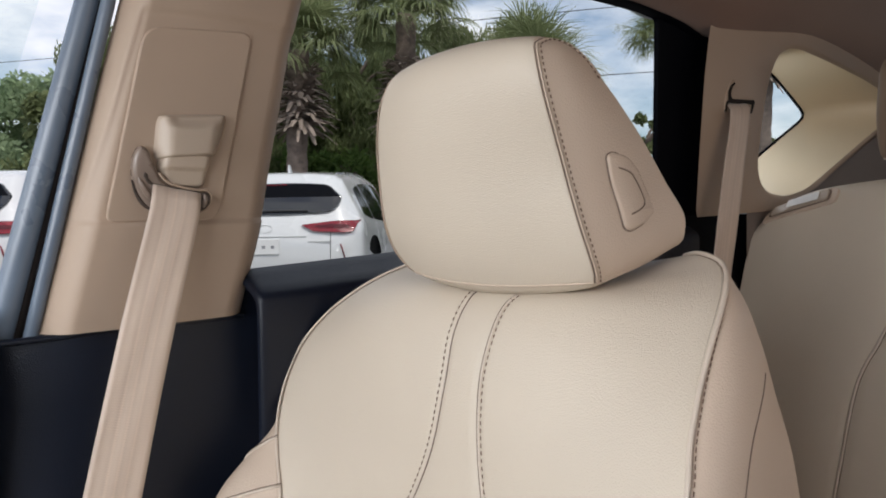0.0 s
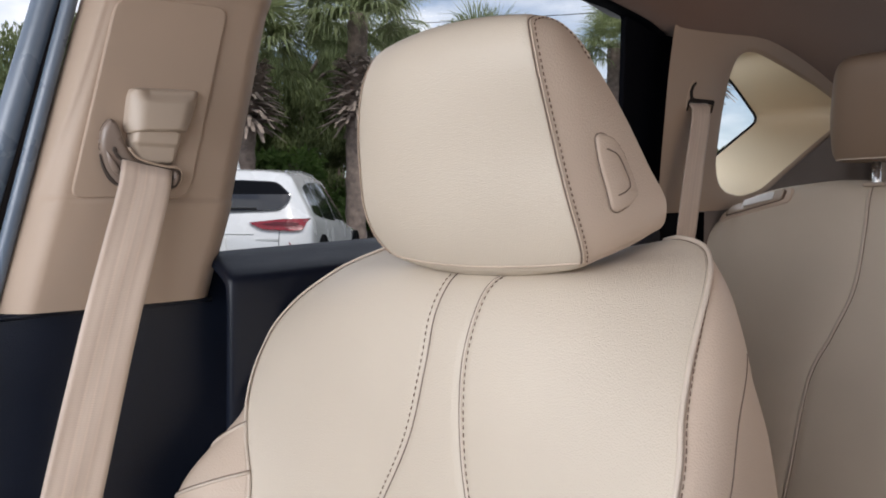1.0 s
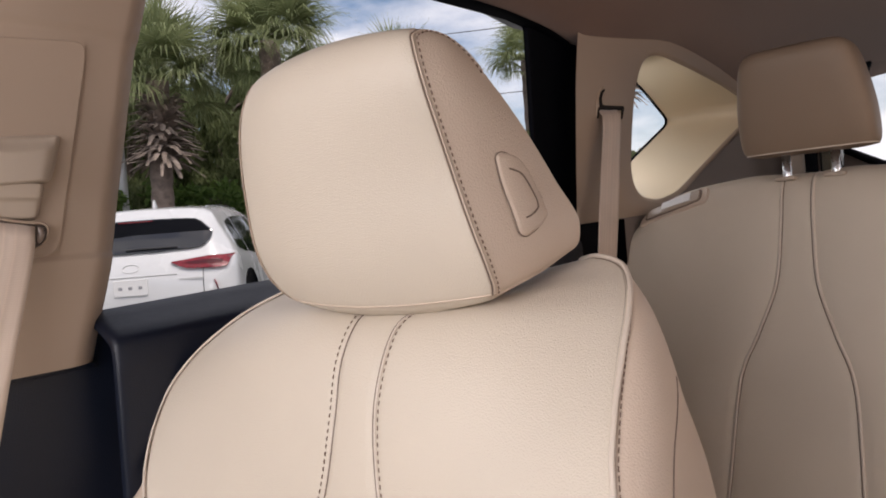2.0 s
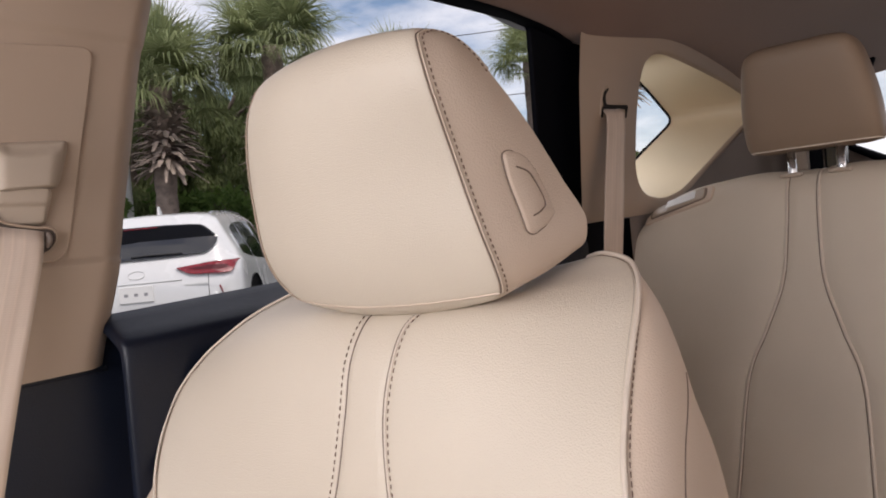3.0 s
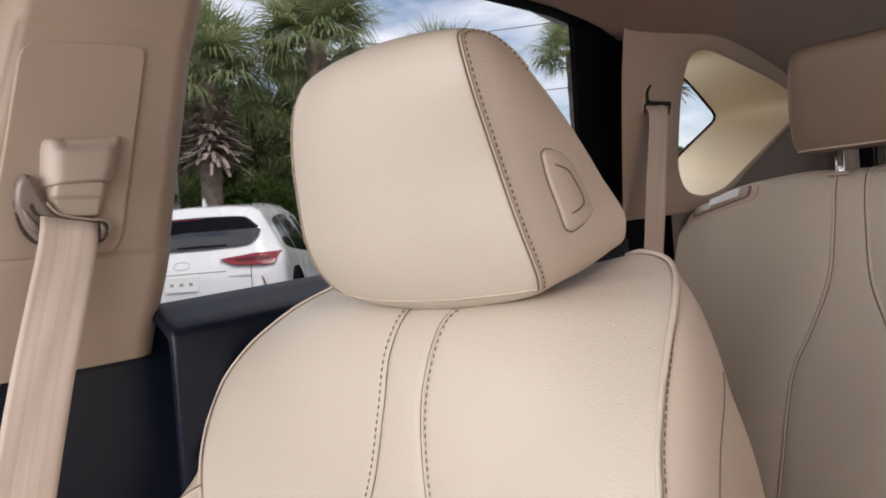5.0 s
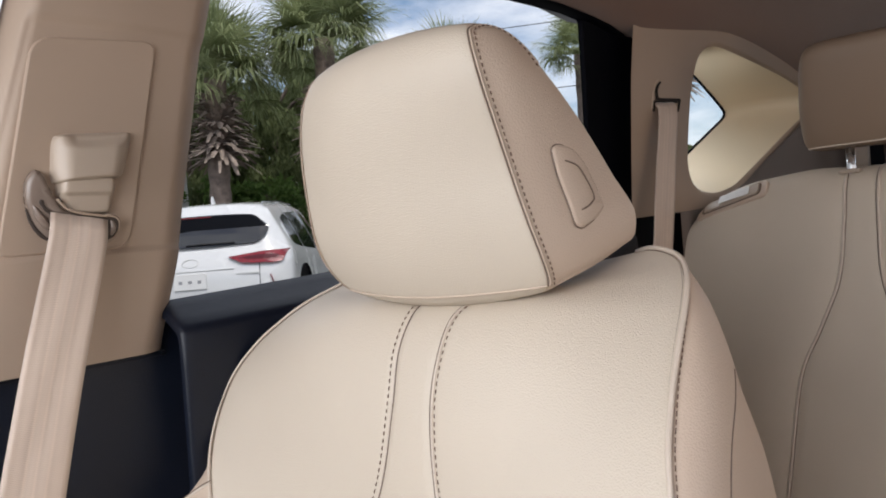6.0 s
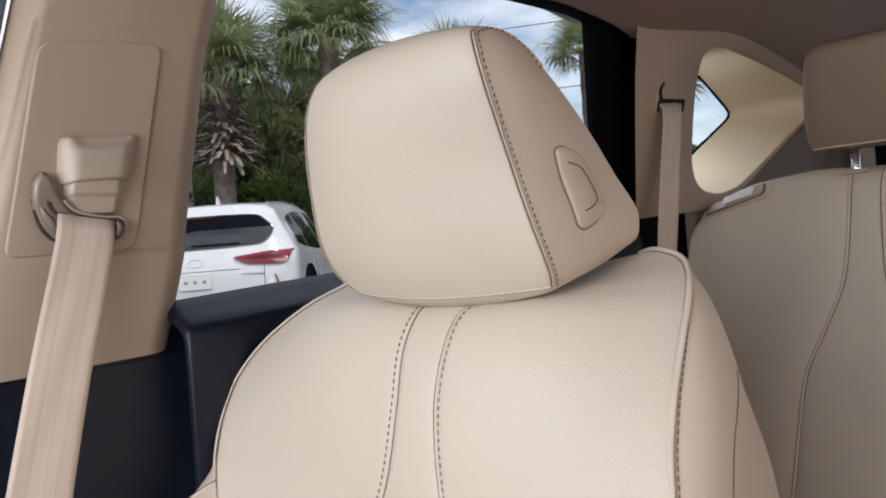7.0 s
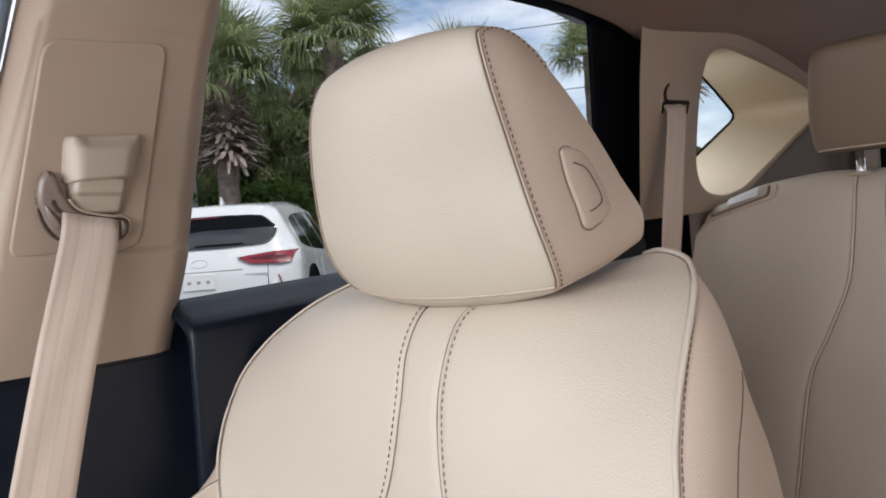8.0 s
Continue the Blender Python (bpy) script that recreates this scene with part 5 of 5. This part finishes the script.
    back_win = rounded([(-0.64, 1.215), (-0.3, 1.200), (0.3, 1.200), (0.64, 1.215), (0.725, 1.300), (0.735, 1.365), (0.58, 1.500), (0.3, 1.515), (-0.3, 1.515), (-0.58, 1.500), (-0.735, 1.365), (-0.725, 1.300)], [0.06, 0.1, 0.1, 0.06, 0.05, 0.06, 0.06, 0.1, 0.1, 0.06, 0.06, 0.05], 5)
    skin_patch("rear_window", back_win, on_gate, 0.03, CARGLASS, car, "dark rear window", 36, 80)
    # dark reflection and spoiler shade on the upper glass, laid on as black
    shade_strip = rounded([(-0.715, 1.345), (-0.3, 1.352), (0.3, 1.385), (0.60, 1.405), (0.715, 1.365), (0.58, 1.490), (0.3, 1.505), (-0.3, 1.505), (-0.58, 1.490)], [0.02, 0.1, 0.1, 0.03, 0.02, 0.06, 0.1, 0.1, 0.06], 5)
    skin_patch("glass_top_shade", shade_strip, on_gate, 0.033, BLACKGLOSS, car, "black patch for the spoiler's shade and dark reflection on the glass", 24, 60)
    box("brake_light", (-0.16, 0.262, 1.492), (0.16, 0.36, 1.503), REDLENS, car, "red high brake light", 0.004)
    v2, f2 = sheet(lambda i, j: Vector((0.02 * math.sin(2 * math.pi * i) * (1 - 0.7 * j), 0.98 + 0.10 * math.cos(2 * math.pi * i) * (1 - 0.6 * j) - 0.03 * j, 1.645 + 0.10 * j)), 12, 5)
    mesh_part("antenna_fin", v2, f2, WHITE_PAINT, car, "white shark-fin antenna")
    for sgn in (-1, 1):
        lamp = rounded([(0.365, 1.092), (0.50, 1.025), (0.80, 1.010), (0.885, 1.018), (0.928, 1.135), (0.70, 1.128)], [0.01, 0.03, 0.02, 0.02, 0.01, 0.04], 4)
        tl = skin_patch("tail_light", [(sgn * p.x, p.y) for p in lamp], on_gate, 0.032, REDLENS, car, "red wraparound tail light", 20, 80)
        dark = rounded([(0.47, 1.078), (0.56, 1.060), (0.84, 1.052), (0.85, 1.088), (0.66, 1.098)], 0.006, 3)
        skin_patch("lens_band", [(sgn * p.x, p.y) for p in dark], on_gate, 0.035, material("dark_red_lens", (0.08, 0.004, 0.008), 0.1), tl, "darker lens band")
        tube("reflector", [on_gate(sgn * 0.76, 0.90, 0.004), on_gate(sgn * 0.775, 0.86, 0.004), on_gate(sgn * 0.80, 0.76, 0.004)], 0.014, REDLENS, car, "red bumper reflector", n=6, flat=0.5)
        for nm, pts in (("quarter_window", ((0.56, 1.18), (1.08, 1.13), (1.08, 1.52), (0.74, 1.46))), ("side_window", ((1.13, 1.13), (1.95, 1.10), (1.95, 1.56), (1.13, 1.53))), ("side_window", ((2.02, 1.10), (2.95, 1.09), (2.60, 1.50), (2.02, 1.56)))):
            skin_patch(nm, rounded(pts, 0.04, 4), lambda y, z, h: on_flank(sgn, y, z, h), 0.006, CARGLASS, car, "dark side window")
        tube("roof_rail", [(sgn * 0.56, y, z) for y, z in ((0.75, 1.61), (0.82, 1.635), (1.5, 1.67), (2.3, 1.665), (2.4, 1.63))], 0.014, ALLOY, car, "grey roof rail", n=6)
        for wy in (0.93, 3.75):
            arch = [Vector((sgn * 0.952, wy - 0.05 + 0.56 * math.cos(a), 0.42 + 0.54 * math.sin(a))) for a in [math.pi * q / 16 for q in range(17)]]
            mesh_part("wheel_arch", arch + [p + Vector((-sgn * 0.22, 0, 0)) for p in arch] + [Vector((sgn * 0.958, wy, 0.36))], [(i, i + 1, 17 + i + 1, 17 + i) for i in range(16)] + [(i, i + 1, 34) for i in range(16)], BLACKGLOSS, car, "black wheel arch")
            rim_pts = [Vector((sgn * 0.90, wy + 0.29 * math.cos(a), 0.36 + 0.29 * math.sin(a))) for a in [2 * math.pi * q / 28 for q in range(28)]]
            wheel = tube("wheel", rim_pts, 0.075, TYRE, car, "black tyre", n=10, closed=True, up=Vector((1, 0, 0)))
            hubv, hubf = [Vector((sgn * 0.97, wy, 0.36))], []
            for q in range(10):
                for d, r in ((-0.10, 0.05), (-0.10, 0.235), (0.10, 0.235), (0.10, 0.05)):
                    a = 2 * math.pi * q / 10 + d
                    hubv.append(Vector((sgn * 0.965, wy + r * math.cos(a), 0.36 + r * math.sin(a))))
                b = 1 + 4 * q
                hubf += [(b, b + 1, b + 2, b + 3), (0, b, b + 3)]
            mesh_part("rim", hubv, hubf, ALLOY, wheel, "grey alloy rim", smooth=False)
    number = plate("number_plate", rounded([(-0.155, 0.805), (0.155, 0.805), (0.155, 0.955), (-0.155, 0.955)], 0.012, 3), lambda x, z, h: Vector((x, -0.036 - h, z)), 0.008, 0.003, TAG, car, "white dealer plate")
    for x in (-0.09, 0.0, 0.09):
        plate("plate_bar", rounded([(x - 0.018, 0.862), (x + 0.018, 0.862), (x + 0.018, 0.892), (x - 0.018, 0.892)], 0.008, 3), lambda a, b, h: Vector((a, -0.0435 - h, b)), 0.002, 0.001, material("grey_print", (0.28, 0.28, 0.29), 0.5), number, "grey printed mark")
    tube("chrome_strip", [on_gate(x, 0.978, 0.004) for x in [-0.42 + 0.84 * q / 16 for q in range(17)]], 0.005, POLE, car, "grey strip over the plate", n=6)
    badge = rounded([(0.075 * math.cos(a), 1.055 + 0.038 * math.sin(a)) for a in [2 * math.pi * q / 20 for q in range(20)]], 0.004, 1)
    tube("badge", [on_gate(p.x, p.y, 0.003) for p in badge], 0.0035, POLE, car, "plain oval badge", n=5, closed=True)
    for x0, x1, z in ((0.44, 0.66, 0.925), (-0.68, -0.46, 0.925)):
        box("name_bar", (x0, gate_y(z) - 0.006 , z - 0.010), (x1, gate_y(z) + 0.03, z + 0.010), POLE, car, "plain grey name bar", 0.002)
    tube("wiper", [on_gate(-0.05, 1.225, 0.038), on_gate(0.10, 1.232, 0.042), on_gate(0.42, 1.228, 0.038)], 0.009, WIRE, car, "black rear wiper", n=6)
    tube("tailgate_gap", [on_gate(0.66, z, 0.0) for z in [0.62 + 0.40 * q / 10 for q in range(11)]], 0.004, WIRE, car, n=4)
    car.matrix_world = pose(*at, 0, 0, turn) @ Matrix.Scale(1.045, 4)
    return car


SUV_AT = Vector((-7.09, 3.465, 0.0))
suv = parked_suv(SUV_AT, 46.2)
tagged(copy_thing(suv, pose(SUV_AT.x - 2.05, SUV_AT.y - 2.75, 0, 0, 0, 46.2) @ Matrix.Scale(1.045, 4)), "white crossover parked in the next bay")


# ---- outside: palms and trees ----
def fan_leaf(verts, faces, base, out, length, droop, spread, blades, rng):
    """One fan-shaped palm leaf: a stalk and narrow blades that bend down at their tips."""
    side = out.cross(Vector((0, 0, 1)))
    side = side.normalized() if side.length > 1e-3 else Vector((1, 0, 0))
    up = side.cross(out).normalized()
    stalk = length * 0.45
    tip = base + out * stalk + Vector((0, 0, -droop * 0.15 * length))
    b0 = len(verts)
    verts += [base - side * 0.02, base + side * 0.02, tip + side * 0.012, tip - side * 0.012]
    faces.append((b0, b0 + 1, b0 + 2, b0 + 3))
    for q in range(blades):
        a = spread * (q / (blades - 1) - 0.5) * 2
        d = (out * math.cos(a) + side * math.sin(a) + up * 0.25 * math.cos(a * 1.3)).normalized()
        ln = length * (0.78 - 0.22 * (abs(a) / spread) ** 2) * rng.uniform(0.75, 1.12)
        wd = 0.010 + 0.008 * rng.random()
        sd = d.cross(up).normalized() * wd
        sag = droop * rng.uniform(0.6, 1.3)
        down = Vector((rng.uniform(-0.12, 0.12), rng.uniform(-0.12, 0.12), -1.0))
        p1 = tip + d * ln * 0.38 + down * 0.04 * sag * ln
        p2 = p1 + (d * 0.75 + down * 0.38 * sag).normalized() * ln * 0.33
        p3 = p2 + (d * 0.45 + down * 0.75 * sag).normalized() * ln * 0.36
        b = len(verts)
        verts += [tip - sd * 0.4, tip + sd * 0.4, p1 + sd, p1 - sd, p2 + sd * 0.8, p2 - sd * 0.8, p3]
        faces += [(b, b + 1, b + 2, b + 3), (b + 3, b + 2, b + 4, b + 5), (b + 5, b + 4, b + 6)]


def palm(x, y, height, crown, seed, lean=(0.0, 0.0), skirt=True, leaves=64, drop=0.5):
    rng = random.Random(seed)
    tree = thing("palm_tree", "cabbage palm with fan leaves and a skirt of dry leaf bases" if skirt else "cabbage palm with a full crown of fan leaves", "palm tree", group="palms beyond the parked cars", at=(x, y, 0))
    line = [Vector((lean[0] * (z / height) ** 2, lean[1] * (z / height) ** 2, z)) for z in [height * q / 24 for q in range(25)]]
    radii = [0.21 * (1.15 - 0.2 * min(1, q / 5)) * (1 + 0.06 * math.sin(q * 2.3)) for q in range(25)]
    tube("trunk", line, radii, BARK, tree, "grey fibrous palm trunk", n=14, up=Vector((0, 1, 0)))
    top = line[-1]
    v, f = [], []
    for q in range(leaves):
        az = q * 2.399963 + rng.uniform(-0.2, 0.2)
        el = math.asin(max(-0.75, min(0.97, 0.97 - 1.14 * (q / leaves) ** 1.05 + rng.uniform(-0.2, 0.2))))
        out = Vector((math.cos(az) * math.cos(el), math.sin(az) * math.cos(el), math.sin(el)))
        fan_leaf(v, f, top + Vector((0, 0, rng.uniform(-0.2, 0.25))) + out * 0.12, out, crown * rng.uniform(0.72, 1.18), (0.25 + 0.95 * q / leaves) * rng.uniform(0.6, 1.5), 1.5, 34, rng)
    mesh_part("crown", v, f, PALM_LEAF, tree, "green drooping fan leaves", smooth=False)
    if skirt:
        v, f = [], []
        for q in range(240):
            az, low = q * 2.399963, q / 240
            z = height - drop - 1.12 * low
            r0 = 0.2
            out = Vector((math.cos(az), math.sin(az), rng.uniform(0.3, 1.1) - 0.95 * low)).normalized()
            side = out.cross(Vector((0, 0, 1))).normalized() * rng.uniform(0.030, 0.065)
            base = Vector((top.x + math.cos(az) * r0 * 0.8, top.y + math.sin(az) * r0 * 0.8, z))
            ln = rng.uniform(0.28, 0.56) * (0.75 + 0.5 * low)
            mid, end = base + out * ln * 0.6, base + out * ln + Vector((0, 0, -rng.uniform(0.02, 0.16)))
            th = Vector((0, 0, 0.025))
            b = len(v)
            v += [base - side * 1.4, base + side * 1.4, mid + side, mid - side, end + side * 0.5, end - side * 0.5, base + th, mid + th, end + th * 0.5]
            f += [(b, b + 6, b + 7, b + 3), (b + 6, b + 1, b + 2, b + 7), (b + 3, b + 7, b + 8, b + 5), (b + 7, b + 2, b + 4, b + 8), (b + 1, b, b + 3, b + 2), (b + 2, b + 3, b + 5, b + 4)]
        mesh_part("dry_skirt", v, f, DEADLEAF, tree, "dry brown leaf bases", smooth=False)
    return tree


def broad_tree(x, y, height, spread, seed, leaf=0.11, count=7000, mat=None, label="dense dark green broadleaf tree", low=0.18, hang=False):
    rng = random.Random(seed)
    tree = thing("tree", label, "tree", group="trees behind the lot", at=(x, y, 0))
    trunk = [Vector((0.15 * math.sin(z * 0.9 + seed), 0.12 * math.cos(z * 0.7 + seed), z)) for z in [height * 0.75 * q / 12 for q in range(13)]]
    tube("trunk", trunk, [0.17 * (1 - 0.8 * q / 12) + 0.02 for q in range(13)], BARK, tree, "brown trunk", n=8, up=Vector((0, 1, 0)))
    centres = []
    for q in range(34):
        az, h = q * 2.399963 + rng.uniform(-0.3, 0.3), low + (0.97 - low) * rng.random()
        r = spread * (1.0 - abs(h - 0.5) * 1.1) * rng.uniform(0.35, 1.0)
        c = Vector((r * math.cos(az), r * math.sin(az), height * h))
        centres.append((c, rng.uniform(0.35, 0.75) * spread * 0.42))
        if q < 9:
            a = trunk[min(12, int(12 * max(0.1, h - 0.1) / 0.75))]
            tube("limb", [a, a.lerp(c, 0.5) + Vector((0, 0, 0.1)), c], [0.06, 0.04, 0.015], BARK, tree, n=6, up=Vector((0.3, 1, 0)))
    v, f = [], []
    for q in range(count):
        c, r = centres[q % len(centres)]
        d = Vector((rng.gauss(0, 1), rng.gauss(0, 1), rng.gauss(0, 0.8)))
        d = d.normalized() * r * rng.random() ** 0.45
        p = c + d
        n1 = Vector((rng.gauss(0, 1), rng.gauss(0, 1), rng.gauss(0, 1) + 0.6)).normalized()
        t1 = n1.orthogonal().normalized()
        t1 = (Matrix.Rotation(rng.uniform(0, 6.28), 3, n1) @ t1)
        if hang:
            t1 = Vector((rng.gauss(0, 0.35), rng.gauss(0, 0.35), -1.0)).normalized()
            n1 = t1.orthogonal().normalized()
            n1 = Matrix.Rotation(rng.uniform(0, 6.28), 3, t1) @ n1
        t2 = n1.cross(t1)
        s = leaf * rng.uniform(0.6, 1.3)
        b = len(v)
        broad = 0.28 if hang else 0.45
        v += [p - t1 * s, p + t2 * s * broad, p + t1 * s, p - t2 * s * broad]
        f.append((b, b + 1, b + 2, b + 3))
    mesh_part("crown", v, f, mat or OAK_LEAF, tree, "dark green leaves", smooth=False)
    return tree


palm(-13.02, 7.06, 4.55, 1.30, 3, (0.05, 0.1), leaves=60)
palm(-11.92, 8.88, 5.15, 1.30, 5, (-0.05, 0.1), leaves=58, drop=0.95)
palm(-11.30, 11.75, 4.18, 1.25, 8, (0.1, 0.0), leaves=54)
palm(-13.45, 19.75, 6.45, 1.35, 14, (0.1, -0.1), skirt=False, leaves=40)
palm(-10.55, 20.0, 6.35, 1.3, 17, (0.1, 0.1), leaves=46)
broad_tree(-10.5, 20.6, 3.25, 0.6, 91, leaf=0.08, count=2500, low=0.3, label="small loose-leaved tree beyond the lot")
broad_tree(-12.3, 17.4, 3.9, 0.9, 90, leaf=0.08, count=5000, low=0.3, label="small loose-leaved tree beyond the lot")
woods = ((-16.5, 6.2, 5.2, 2.2), (-17.0, 8.6, 6.3, 2.3), (-16.2, 10.3, 6.1, 2.2), (-15.2, 12.0, 5.9, 2.2), (-14.6, 13.8, 5.9, 2.2), (-15.4, 16.2, 5.4, 2.0), (-20.5, 10.0, 6.9, 2.6), (-20, 14.5, 6.4, 2.6), (-20.5, 6.5, 6.0, 2.6),
         (-24, 6.4, 5.0, 2.8), (-30, 6.4, 6.6, 3.2), (-31, 3.0, 6.2, 3.2), (-33, 8.6, 6.8, 3.2), (-32, 0.2, 6.0, 3.0), (-25, 12.0, 7.2, 3.0), (-24, 17, 6.4, 2.8))
for i, (x, y, h, s) in enumerate(woods):
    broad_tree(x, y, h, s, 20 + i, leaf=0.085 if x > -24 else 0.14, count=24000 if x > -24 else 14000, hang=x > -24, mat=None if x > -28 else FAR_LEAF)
for i, (x, y) in enumerate(((-14.6, 6.5), (-14.6, 8.0), (-14.4, 9.4), (-14.2, 11.0), (-13.8, 12.6), (-16.0, 5.2), (-13.4, 14.4))):
    broad_tree(x, y, 2.6, 1.3, 60 + i, leaf=0.09, count=5000, mat=SHRUB_LEAF, label="bright green shrub under the palms", low=0.05)

# lamp post and overhead wires
post = thing("lamp_post", "pale metal lamp post behind the parked cars", "lamp post", at=(-13.9, 6.78, 0))
tube("pole", [(0, 0, 0), (0, 0, 4.0), (0, 0, 7.5)], [0.10, 0.085, 0.06], POLE, post, n=12, up=Vector((0, 1, 0)))
tube("base", [(0, 0, 0), (0, 0, 0.5)], [0.22, 0.2], POLE, post, n=14, up=Vector((0, 1, 0)))
for k, (z, sag) in enumerate(((8.6, 0.4), (6.41, 0.5))):
    wire = tube("power_line", [(-44 + 70 * q / 30, 4 + 44 * q / 30, z - sag * math.sin(math.pi * q / 30)) for q in range(31)], 0.015, WIRE, n=5)
    tagged(wire, "black overhead power line", "power line", group="overhead lines", kind="structure")
